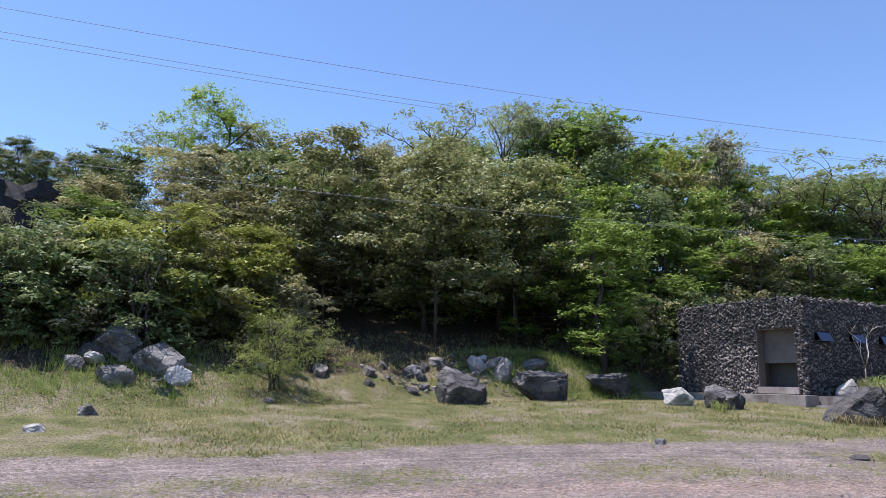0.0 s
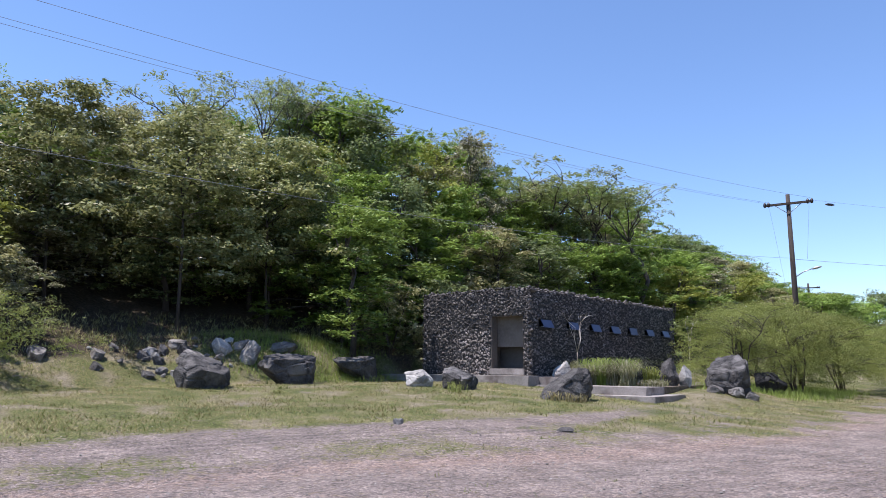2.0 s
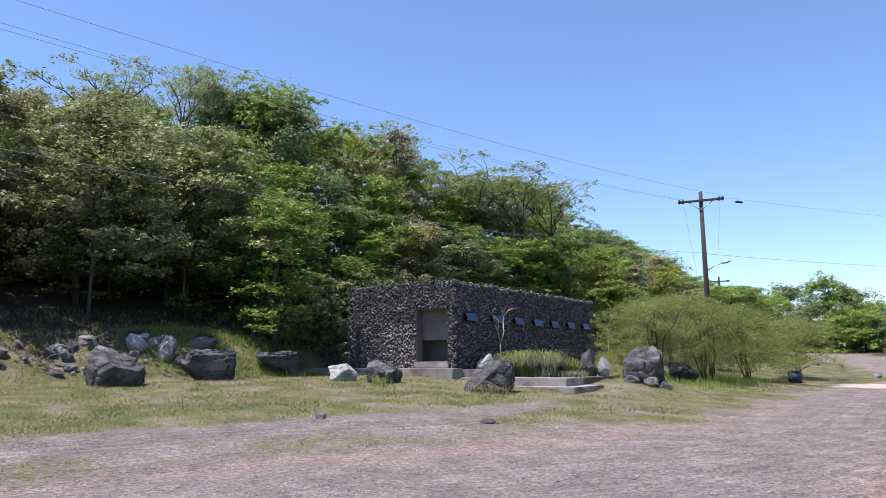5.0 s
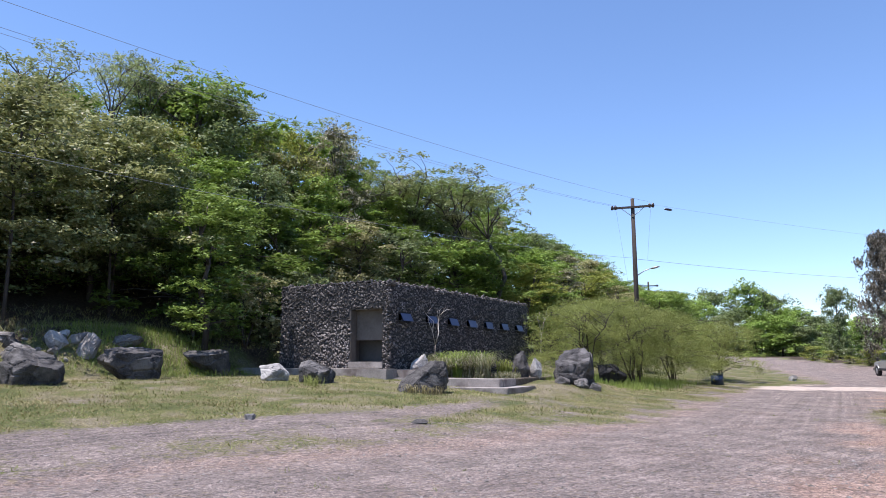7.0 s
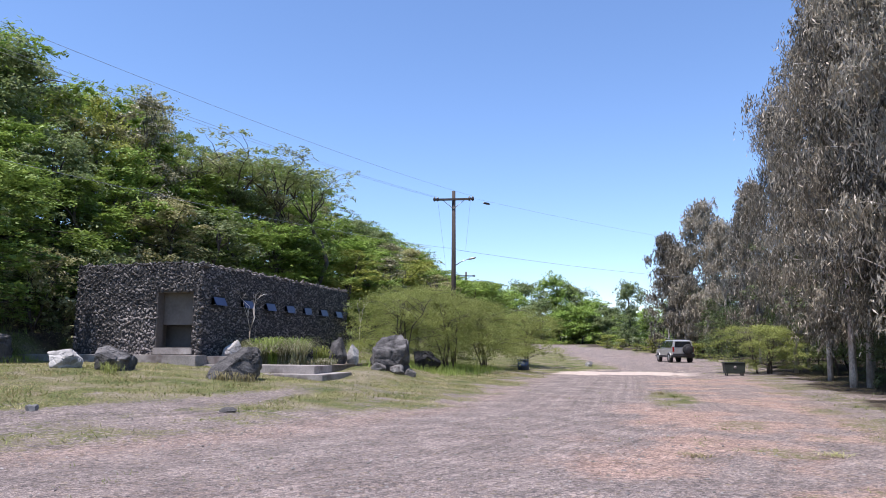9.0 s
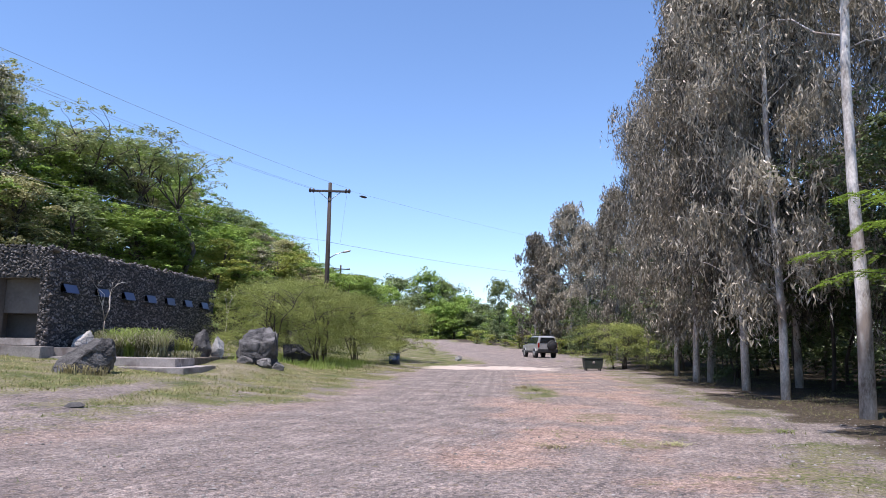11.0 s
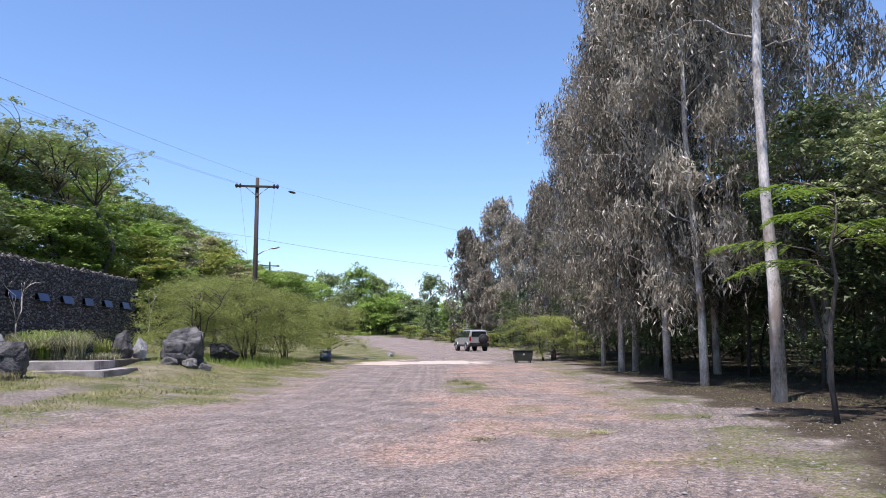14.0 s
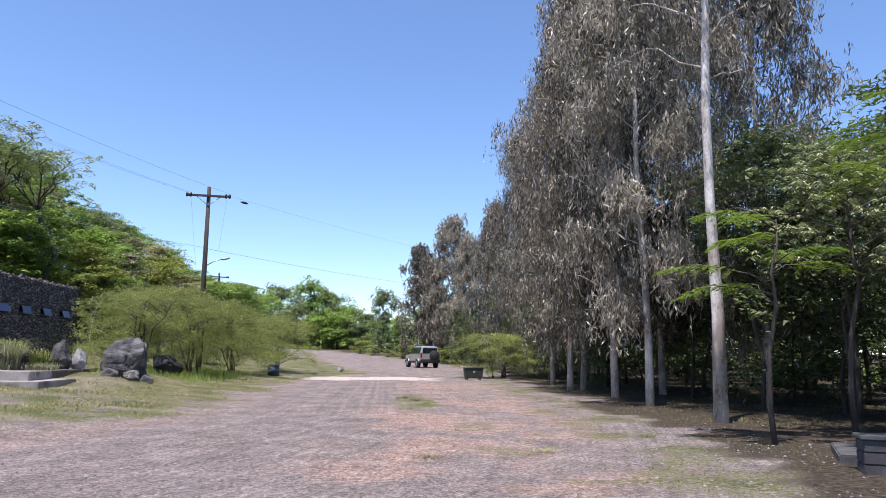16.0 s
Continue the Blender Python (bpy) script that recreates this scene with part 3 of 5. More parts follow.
def rock_mesh(seed, dims, faces=(), cuts=9, rough=0.05):
    """A broken boulder: a ball cut by planes (normal and distance), with cracks, chips and a rough skin, scaled to dims."""
    rng = np.random.default_rng(seed)
    bm = bmesh.new()
    bmesh.ops.create_icosphere(bm, subdivisions=5, radius=1.0)
    planes = [(Vector(f[:3]).normalized(), f[3]) for f in faces]
    planes += [((Vector(a) + Vector(rng.normal(size=3)) * 0.4).normalized(), rng.uniform(0.48, 0.62)) for a in ((1, 0, 0), (-1, 0, 0), (0, 1, 0), (0, -1, 0))]
    planes += [(Vector(rng.normal(size=3)).normalized(), rng.uniform(0.46, 0.66)) for _ in range(cuts + 5)]
    off = Vector(rng.uniform(-50, 50, 3))
    for v in bm.verts:
        d = v.co.normalized()
        r = 1.0
        for nrm, k in planes:
            c = d.dot(nrm)
            if c > 0.05:
                r = min(r, k / c)
        q = d * r
        near, spots = noise.voronoi(q * 2.3 + off)
        gap = near[1] - near[0]
        crack = max(0.0, 0.10 - gap) * 0.8
        step = 0.10 * (noise.cell_vector(spots[0] * 7.7)[0] - 0.5)
        grain = 0.5 * noise.noise(q * 5 + off) + 0.35 * noise.noise(q * 11 + off) + 0.25 * noise.noise(q * 24 + off)
        v.co = d * r * (1 + rough * grain + step - crack)
    lo, hi = [min(v.co[i] for v in bm.verts) for i in range(3)], [max(v.co[i] for v in bm.verts) for i in range(3)]
    for v in bm.verts:
        v.co = Vector([((v.co[i] - lo[i]) / (hi[i] - lo[i]) - (0.5 if i < 2 else 0.3)) * dims[i] * (1 if i < 2 else 1.42) for i in range(3)])
    me = bpy.data.meshes.new("rock")
    bm.to_mesh(me)
    bm.free()
    return me


def rock(seed, x, y, dims, label, rz=0.0, faces=(), material=None, cuts=9, lift=0.0, group="", rx=0.0, ry=0.0):
    me = rock_mesh(seed, dims, faces, cuts)
    me.materials.append(material or M_BASALT)
    ob = new("rock", me)
    ob.matrix_world = pose(x, y, gz(x, y) + lift, rx, ry, rz)
    return tagged(ob, label, "rock", group)


ROW = "boulders on the lawn"
rock(1, -19.6, 12.25, (1.65, 1.3, 0.98), "dark fractured basalt boulder on the dry lawn", 58, [(0.35, -0.35, 0.86, 0.42), (-0.5, -0.6, 0.6, 0.5), (0.1, -0.85, -0.4, 0.46), (0.95, -0.2, -0.1, 0.6)], group=ROW)
rock(2, -20.0, 15.7, (1.95, 1.3, 1.05), "flat-topped basalt boulder with a pale sunlit top", 52, [(0.02, -0.2, 1, 0.36), (0.05, -1, -0.12, 0.45), (-0.7, -0.25, -0.65, 0.5), (0.95, -0.2, -0.15, 0.62)], group=ROW, cuts=5)
rock(3, -21.0, 19.8, (1.75, 1.3, 0.78), "low flat grey boulder in the grass", 47, [(-0.06, -0.22, 1, 0.32), (-0.45, -0.3, -0.8, 0.42), (0.6, -0.7, -0.2, 0.5), (0.55, 0, 0.7, 0.6)], group=ROW, cuts=5, lift=0.16)
rock(4, -16.4, 18.4, (0.98, 0.8, 0.55), "small pale grey boulder before the plinth", 42, [(-0.35, -0.5, 0.8, 0.42), (0.8, -0.3, 0.35, 0.55)], M_PALE_ROCK, group=ROW)
rock(5, -15.1, 19.0, (1.2, 0.95, 0.75), "rounded dark boulder with a dry weed", 38, [(0.2, -0.4, 0.9, 0.5)], group=ROW)
rock(6, -11.7, 19.9, (1.75, 0.85, 0.98), "slanting dark slab of rock with grass at its foot", 30, [(-0.66, -0.25, 0.7, 0.22), (0.95, -0.1, 0.12, 0.5), (0.3, -0.9, 0.1, 0.42), (0.35, -0.2, 0.9, 0.62)], group=ROW, cuts=5)
rock(7, -9.3, 27.7, (1.6, 1.4, 1.42), "tall grey boulder on rubble beside the thorn bushes", 18, [(-0.12, -0.3, 0.95, 0.34), (0.6, -0.5, -0.4, 0.5), (-0.95, -0.2, 0.05, 0.5), (0.95, -0.1, 0.2, 0.5)], group=ROW, cuts=7)
# The bush's shade on this boulder is put into its colour
rock(8, -9.4, 33.6, (1.35, 1.1, 0.95), "rounded boulder by a bush, bush shade put into its near-black colour", 15, [(0.5, -0.2, 0.85, 0.55)], M_SHADED_ROCK, cuts=5, group=ROW)
rock(9, -22.8, 14.9, (0.8, 0.5, 0.45), "pale broken stone on the heap", 57, [(0.4, -0.4, 0.8, 0.35)], M_PALE_ROCK, lift=0.12, ry=18)
rock(10, -22.2, 15.7, (0.8, 0.6, 0.8), "upright weathered grey stone on the heap", 55, [(-0.6, -0.3, 0.5, 0.4)], M_GREY_ROCK)
rock(11, -22.6, 13.6, (1.0, 0.8, 0.5), "grey stone half buried in the bank", 59, material=M_GREY_ROCK)
rock(12, -23.7, 2.65, (1.5, 1.3, 0.95), "large grey boulder on the bank", 84, [(0.3, -0.5, 0.8, 0.5), (-0.7, -0.2, 0.5, 0.6)], M_GREY_ROCK, cuts=5)
rock(13, -22.5, 3.75, (1.6, 1.0, 0.85), "jagged grey boulder with pale faces on the bank", 81, [(0.5, -0.6, 0.6, 0.34), (-0.4, -0.7, 0.4, 0.5)], M_GREY_ROCK, cuts=7)
rock(14, -21.8, 4.15, (0.75, 0.6, 0.48), "broken white-faced stone on the bank", 80, [(0.1, -0.9, 0.3, 0.4)], M_WHITE_ROCK)
rock(15, -21.7, 2.5, (1.05, 0.7, 0.42), "flat grey stone on the bank", 84, [(0.3, -0.5, 0.8, 0.4)], M_GREY_ROCK)
rock(16, -22.4, 1.55, (0.6, 0.5, 0.36), "grey stone in the weeds", 86, material=M_GREY_ROCK)
rock(17, -19.4, 1.73, (0.48, 0.4, 0.26), "small stone in the long grass", 85, material=M_GREY_ROCK)
rock(18, -11.3, 12.0, (0.24, 0.2, 0.12), "small pale stone on the gravel", 44, material=M_PALE_ROCK)
rock(19, -8.4, 14.2, (0.42, 0.3, 0.1), "dark clod of earth on the verge", 30)
rock(20, -22.7, 17.6, (1.1, 0.8, 0.42), "grey stone in the long grass", 52, material=M_GREY_ROCK)
rock(21, -14.35, 24.3, (0.75, 0.5, 0.55), "pale-topped stone edging the planting bed", 30, [(-0.4, -0.3, 0.8, 0.4)], M_PALE_ROCK, lift=0.42)
rock(22, -11.2, 26.9, (0.75, 0.7, 1.0), "dark stone edging the planting bed", 22, lift=0.22)
rock(23, -10.75, 27.3, (0.5, 0.45, 0.7), "pale stone leaning on a dark one", 22, [(0.5, -0.5, 0.5, 0.4)], M_PALE_ROCK, lift=0.22)
rock(24, -8.8, 27.1, (0.6, 0.5, 0.34), "rubble stone at the foot of a boulder", 70, material=M_GREY_ROCK)
rock(25, -8.4, 27.5, (0.5, 0.45, 0.3), "rubble stone at the foot of a boulder", 10, material=M_GREY_ROCK)
rock(26, -20.8, 6.5, (0.35, 0.3, 0.2), "small stone in the grass", 0, material=M_GREY_ROCK)
rock(27, -17.0, 0.6, (0.42, 0.35, 0.16), "small pale stone in the long grass", 88, material=M_PALE_ROCK)
rock(28, -2.6, 50.2, (0.55, 0.45, 0.36), "lone white stone on the roadside grass", 20, [(0.3, -0.5, 0.8, 0.4)], M_WHITE_ROCK)
rock(29, -9.5, 26.9, (0.55, 0.4, 0.3), "rubble stone at the foot of a boulder", 40, material=M_GREY_ROCK)


def rubble_heap():
    """Loose broken stones along the foot of the bank."""
    rng = np.random.default_rng(41)
    kinds = [rock_mesh(300 + i, (1, 0.8, 0.55), cuts=7) for i in range(4)]
    for i, me in enumerate(kinds):
        me.materials.append((M_GREY_ROCK, M_BASALT, M_GREY_ROCK, M_PALE_ROCK)[i])
    bm = bmesh.new()
    for me in kinds:
        bm.clear()
        bm.from_mesh(me)
        bmesh.ops.unsubdivide(bm, verts=bm.verts, iterations=4)
        bm.to_mesh(me)
    bm.free()
    for i in range(52):
        if i < 34:
            x, y = -23.0 + rng.normal() * 0.8, 13.6 + rng.normal() * 1.5
        elif i < 41:
            x, y = -23.2 + rng.normal() * 0.7, 9.5 + rng.normal() * 1.6
        else:
            x, y = -22.6 + rng.normal() * 0.6, 3.2 + rng.normal() * 1.2
        k = rng.uniform(0.16, 0.5) if i % 5 else rng.uniform(0.45, 0.75)
        ob = new("rock", kinds[int(rng.choice(4, p=(0.4, 0.25, 0.25, 0.1)))])
        ob.matrix_world = Matrix.LocRotScale((x, y, gz(x, y)), Euler((rng.normal() * 0.2, rng.normal() * 0.2, rng.uniform(0, 6.3))), (k, k, k * rng.uniform(0.8, 1.2)))
        tagged(ob, "loose broken stone at the foot of the bank", "rock", "loose stones on the bank")


rubble_heap()

# ---- plants ----


def unit(a):
    return a / np.maximum(np.linalg.norm(a, axis=-1, keepdims=True), 1e-9)


def blades(rng, p, nrm, tang, length, width, kite=False):
    """Leaf blades: places, facing, direction and size of each; slim triangles, or pointed at both ends."""
    tang = unit(tang - nrm * (tang * nrm).sum(-1, keepdims=True))
    side = np.cross(nrm, tang)
    L, W = np.asarray(length)[:, None], np.asarray(width)[:, None]
    if kite:
        return np.stack([p - tang * L * 0.5, p - tang * L * 0.08 + side * W * 0.5, p + tang * L * 0.5 - nrm * L * 0.08, p - tang * L * 0.08 - side * W * 0.5], 1)
    return np.stack([p - tang * L * 0.4 - side * W * 0.5, p - tang * L * 0.4 + side * W * 0.5, p + tang * L * 0.6], 1)


def clump_leaves(rng, centres, radii, per, length, width, style="round", kite=False):
    """Leaves over clumps of foliage. Round clumps are made of leafy lobes that face the sky; sprays and fine twigs radiate from the clump's heart."""
    m, n = len(centres), len(centres) * per
    which = np.repeat(np.arange(m), per)
    c, r = centres[which], radii[which]
    up = np.array([0, 0, 1.0])
    lobes = {"round": 8, "spray": 11, "fine": 15}[style]
    ld = unit(rng.normal(size=(m, lobes, 3)) * (1, 1, 0.75) + up * {"round": 0.55, "spray": 0.25, "fine": 0.55}[style])
    pick = rng.integers(lobes, size=n)
    d0 = ld[which, pick]
    s = rng.uniform(0.65, 1.3, n)
    if style == "round":
        reach = rng.uniform(0.45, 0.95, (m, lobes))[which, pick][:, None]
        d = unit(rng.normal(size=(n, 3)))
        d[:, 2] = np.where((d[:, 2] < 0) & (rng.random(n) < 0.7), -d[:, 2], d[:, 2])
        p = c + r * (d0 * reach + d * (0.2 + 0.28 * rng.random(n) ** 0.6)[:, None])
        nrm = unit(up * 0.75 + d * 0.6 + rng.normal(size=(n, 3)) * 0.45)
        tang = rng.normal(size=(n, 3))
    else:
        t = rng.uniform(0.12, 1.0, n) ** (0.75 if style == "spray" else 0.9)
        out = rng.uniform(0.7, 1.35, (m, lobes))[which, pick]
        p = c + r * d0 * (t * out)[:, None] - up * (0.3 * (t * out) ** 2 * r[:, 2])[:, None]
        p = p + rng.normal(size=(n, 3)) * (0.07 if style == "spray" else 0.085) * r[:, :1]
        if style == "spray":
            flat = unit(np.cross(d0, up) + 1e-6)
            sign = np.where(rng.random(n) < 0.5, -1, 1)[:, None]
            tang = unit(flat * sign + d0 * 0.65 - up * 0.15 + rng.normal(size=(n, 3)) * 0.3)
            nrm = unit(up + rng.normal(size=(n, 3)) * 0.38 + d0 * 0.2)
        else:
            tang = unit(d0 + rng.normal(size=(n, 3)) * 0.55)
            nrm = unit(up * 0.6 + rng.normal(size=(n, 3)) * 0.7)
    return blades(rng, p, nrm, tang, length * s, width * s, kite)


def limb(rng, a, b, r0, r1, n=5, wander=0.08):
    a, b = np.array(a, float), np.array(b, float)
    L = np.linalg.norm(b - a)
    pts, rad = [], []
    for i in range(n):
        t = i / (n - 1)
        p = a + (b - a) * t + rng.normal(size=3) * wander * L * math.sin(math.pi * t) * (1, 1, 0.4)
        p[2] += 0.12 * L * math.sin(math.pi * t)
        pts.append(p)
        rad.append(r0 + (r1 - r0) * t)
    return pts, rad


def tree(name, seed, leaf, label, height=8.0, spread=3.0, base=0.3, clumps=34, per=150, length=0.22, width=0.11, style="round", clump=0.9, flat=0.6, trunk=0.14, bark=None, shape="dome", stems=1, twigs=14, lean=0.05, limbs=0.36, kite=False):
    """A tree at the origin: tapered trunk with limbs to its clumps, and a crown of many leaves. Returns the top-level empty."""
    rng = np.random.default_rng(seed)
    top = thing(name, 0, 0, 0, label, "bush" if "bush" in name else "tree")
    lo = base * height
    cen = []
    k = 0
    while len(cen) < clumps:
        k += 1
        u = rng.random()
        if shape == "dome":
            z = lo + (height - lo) * (u ** 0.8)
            f = math.sqrt(max(0.02, 1 - ((z - lo) / (height - lo) * 1.0 - 0.28) ** 2 / 0.60))
        elif shape == "flat":
            z = lo + (height - lo) * (0.35 + 0.65 * u ** 0.6)
            f = math.sqrt(max(0.03, 1.02 - ((z - lo) / (height - lo)) ** 3))
        else:
            z = lo + (height - lo) * u
            f = 1.0
        a = rng.random() * 2 * math.pi
        r = spread * f * (rng.random() ** 0.4)
        lump = (0.8 + 0.35 * math.sin(3 * a + seed) + 0.15 * math.sin(5 * a + 2 * seed)) * (1 + 0.28 * math.sin(6.0 * z / spread * 0.45 + 2 * a + seed))
        cen.append((r * math.cos(a) * lump, r * math.sin(a) * lump, z - clump * flat * 0.5))
    cen = np.array(cen)
    cr = clump * rng.uniform(0.5, 1.5, (clumps, 1)) * np.array([[1, 1, flat]])
    co = clump_leaves(rng, cen, cr, per, length, width, style, kite)
    crown = part("crown", quads_mesh("crown", co), leaf, top)
    runs = []
    for sidx in range(stems):
        bend = rng.normal(size=2) * (lean if stems == 1 else 0.16) * height
        foot = rng.normal(size=2) * (0.0 if stems == 1 else 0.12)
        t1 = (bend[0], bend[1], height * (0.86 if shape != "flat" else 0.7))
        pts, rad = limb(rng, (*foot, -0.3), t1, trunk, trunk * 0.22, 7, 0.03 if lean > 0.03 else 0.008)
        runs.append((pts, rad))
        sel = rng.permutation(clumps)[: max(3, twigs // stems)]
        for j in sel:
            f = float(np.clip((cen[j][2] * 0.72) / t1[2], 0.12, 0.92))
            i = min(int(f * 6), 5)
            start = np.array(pts[i]) * (1 - (f * 6 - i)) + np.array(pts[i + 1]) * (f * 6 - i)
            runs.append(limb(rng, start, cen[j] + (0, 0, 0.1), trunk * limbs, trunk * 0.07, 5, 0.06))
    part("trunk", tubes("trunk", runs, 6), bark or M_BARK, top)
    return top


USED = set()


def plant(proto, x, y, height=None, rz=0.0, h0=8.0, sink=0.05, widen=1.0, tilt=0.0):
    """Stands a copy of a tree on the ground; the first call moves the prototype itself."""
    s = (height or h0) / h0
    z = gz(x, y) - sink
    m = Matrix.LocRotScale((x, y, z), Euler((radians(tilt), 0, radians(rz))), (s * widen, s * widen, s))
    if proto.name not in USED:
        USED.add(proto.name)
        proto.matrix_world = m
        proto.matrix_basis = m
        return proto
    ob = proto.copy()
    scene.collection.objects.link(ob)
    ob.matrix_basis = m
    for c in proto.children:
        k = c.copy()
        scene.collection.objects.link(k)
        k.parent = ob
        k.matrix_parent_inverse = c.matrix_parent_inverse
    return ob


FERN = [tree("forest_tree", 10 + i, L_FERN, "feathery bright green tree on the hillside", 8, 3.1, 0.08, 80, 170, 0.20, 0.09, "spray", 0.82, 0.42) for i in range(3)]
DARK = [tree("forest_tree", 20 + i, L_DARK, "dense dark green tree on the hillside", 8, 2.9, 0.05, 88, 152, 0.145, 0.105, "round", 0.72, 0.52) for i in range(3)]
OLIVE = [tree("forest_tree", 30 + i, L_OLIVE, "olive green tree hung with creepers", 8, 2.7, 0.04, 88, 152, 0.14, 0.10, "round", 0.68, 0.55) for i in range(3)]
CANOPY = [tree("forest_tree", 36 + i, m, lab, 8, 3.6, 0.2, 105, 155, 0.145, 0.105, "round", 0.76, 0.5, trunk=0.06, lean=0.02) for i, (m, lab) in enumerate(((L_CREEPER, "spreading creeper-hung tree overhanging the edge of the wood"), (L_DARK, "dark spreading tree overhanging the edge of the wood")))]
YELLOW = [tree("forest_tree", 40 + i, L_YELLOW, "yellow-green tree in the wood", 8, 2.9, 0.2, 48, 210, 0.19, 0.082, "spray", 0.95, 0.42) for i in range(2)]
PALE = [tree("forest_tree", 50 + i, L_PALE, "pale flowering tree covered in creeper", 8, 2.6, 0.1, 76, 150, 0.135, 0.095, "round", 0.64, 0.5) for i in range(2)]


def umbrella_tree(seed, height=8.0, spread=2.6):
    """A thin crooked trunk that forks into an open, flat-topped crown."""
    rng = np.random.default_rng(seed)
    top = thing("forest_tree", 0, 0, 0, "thin tree with a forked trunk and an open flat crown", "tree")
    runs = [limb(rng, (0.7, 0, -0.3), (0, 0, height * 0.62), 0.12, 0.075, 7, 0.05)]
    fork = np.array(runs[0][0][-1])
    cen = []
    for i in range(7):
        w = 2 * math.pi * (i + rng.uniform(-0.3, 0.3)) / 7
        r = spread * rng.uniform(0.35, 0.75)
        e = np.array([r * math.cos(w), r * math.sin(w), height * rng.uniform(0.8, 0.9)])
        run = limb(rng, fork, e, 0.04, 0.014, 6, 0.06)
        runs.append(run)
        for _ in range(6):
            k = int(rng.integers(2, 6))
            tip = np.array(run[0][k]) + rng.normal(size=3) * (0.5, 0.5, 0.1) * spread * 0.5 + (0, 0, height * 0.06)
            tip[2] = min(tip[2], height * 0.97)
            runs.append(limb(rng, run[0][k], tip, 0.012, 0.004, 4, 0.06))
            cen.append(tip)
    cen = np.array(cen)
    rad = rng.uniform(0.4, 0.75, (len(cen), 1)) * np.array([[1, 1, 0.45]])
    part("crown", quads_mesh("crown", clump_leaves(rng, cen, rad, 64, 0.15, 0.06, "spray")), L_SPARSE, top)
    part("trunk", tubes("trunk", runs, 5), M_BARK, top)
    return top


TALL = tree("forest_tree", 63, L_FERN, "tall tree with a wide airy crown over the wood", 8, 3.2, 0.35, 62, 220, 0.18, 0.065, "spray", 0.9, 0.4, trunk=0.12)
SPARSE = [umbrella_tree(60), umbrella_tree(61)]

# skyline of the wooded hill: bearing to the left of the road, height above eye level in degrees
SKY_AZ = [-2, 0.9, 3.2, 5.2, 7.6, 9, 13.8, 16.2, 17.2, 19, 21.3, 23.8, 26, 31.6, 34.8, 36.6, 37.8, 40.2, 42.7, 44.2, 45.5, 49.3, 51.7, 56.3, 60, 63.5, 66.3, 70, 73.2, 84.7, 85.6, 87, 92, 120]
SKY_EL = [2.5, 2.9, 4.4, 5.4, 5.2, 4.5, 5.7, 7.3, 8.4, 9.0, 10.2, 12.2, 13.7, 14.2, 14.3, 16.4, 17.4, 17.4, 17.9, 18.6, 20.4, 20.6, 19.4, 18.4, 18.0, 17.8, 17.6, 17.8, 18.4, 17.5, 14.0, 10.5, 10.0, 10.0]


def build_wood():
    rng = np.random.default_rng(77)
    spots = []
    for row, (setback, frac) in enumerate(((2.0, 0.44), (5.0, 0.64), (8.6, 0.82), (13.0, 0.96), (19.0, 1.0))):
        # walk along the foot of the hill, set back by w
        prev = None
        for (ax, ay), (bx, by) in zip(HILL[1:-1], HILL[2:]):
            L = math.hypot(bx - ax, by - ay)
            nx, ny = -(by - ay) / L, (bx - ax) / L
            t, w = 0.0, setback + (1.8 if by < 13 else 0)
            while t < L:
                x, y = ax + (bx - ax) * t / L + nx * w + rng.normal() * 0.8, ay + (by - ay) * t / L + ny * w + rng.normal() * 0.8
                t += (3.7 + 0.4 * row) * (1 + max(0, y - 50) / 60)
                if prev and math.hypot(x - prev[0], y - prev[1]) < 1.8:
                    continue
                if y > 130 or math.degrees(math.atan2(-x, y)) > 97:
                    continue
                prev = (x, y)
                spots.append((x, y, frac, row))
    for x, y, frac, row in spots:
        d, az = math.hypot(x, y), math.degrees(math.atan2(-x, y))
        if BX0 - 1.6 < x < BX1 + 2 and BY0 - 3 < y < BY1 + 2:
            continue
        sky_el = float(np.interp(az, SKY_AZ, SKY_EL))
        low = 5.0
        el = low + (sky_el - low) * frac * rng.uniform(0.9, 1.04)
        top = EYE + d * math.tan(radians(min(el, sky_el)))
        h = top - gz(x, y)
        if az > 86 and row > 1:
            continue
        h = min(max(h * (1.1 if az > 27 else 0.97) + 0.3, 3.2 if az < 86 else 2.4), 14.0)
        pick = rng.random()
        fernish = 0.62 if az < 50 else 0.2
        if row == 0 and 50 < az < 71:
            kind, h = CANOPY, max(h, 8.8)
        elif az > 66 and row < 2:
            kind = DARK if pick < 0.35 or az > 82 else (OLIVE if pick < 0.8 else PALE)
        elif row >= 4 and pick > 0.75:
            kind = SPARSE
        elif pick < fernish:
            kind = FERN
        elif pick < fernish + (1 - fernish) * 0.33:
            kind = OLIVE
        elif pick < fernish + (1 - fernish) * 0.66:
            kind = DARK
        elif pick < fernish + (1 - fernish) * 0.80:
            kind = PALE
        else:
            kind = YELLOW
        plant(kind[int(rng.integers(len(kind)))], x, y, h, rng.uniform(0, 360), widen=float(np.clip(9.6 / h, 1.0, 1.9)) * rng.uniform(0.92, 1.12))


build_wood()
SHRUB = [tree("forest_shrub", 140 + i, m, lab, 3, 1.6, 0.0, 28, 120, 0.14, 0.08, "round", 0.5, 0.6, trunk=0.04, stems=3, twigs=12) for i, (m, lab) in enumerate(((L_OLIVE, "olive shrub at the foot of the wood"), (L_PALE, "pale dusty shrub at the foot of the wood"), (L_YELLOW, "yellow-green shrub at the foot of the wood"), (L_DARK, "dark shrub at the foot of the wood")))]


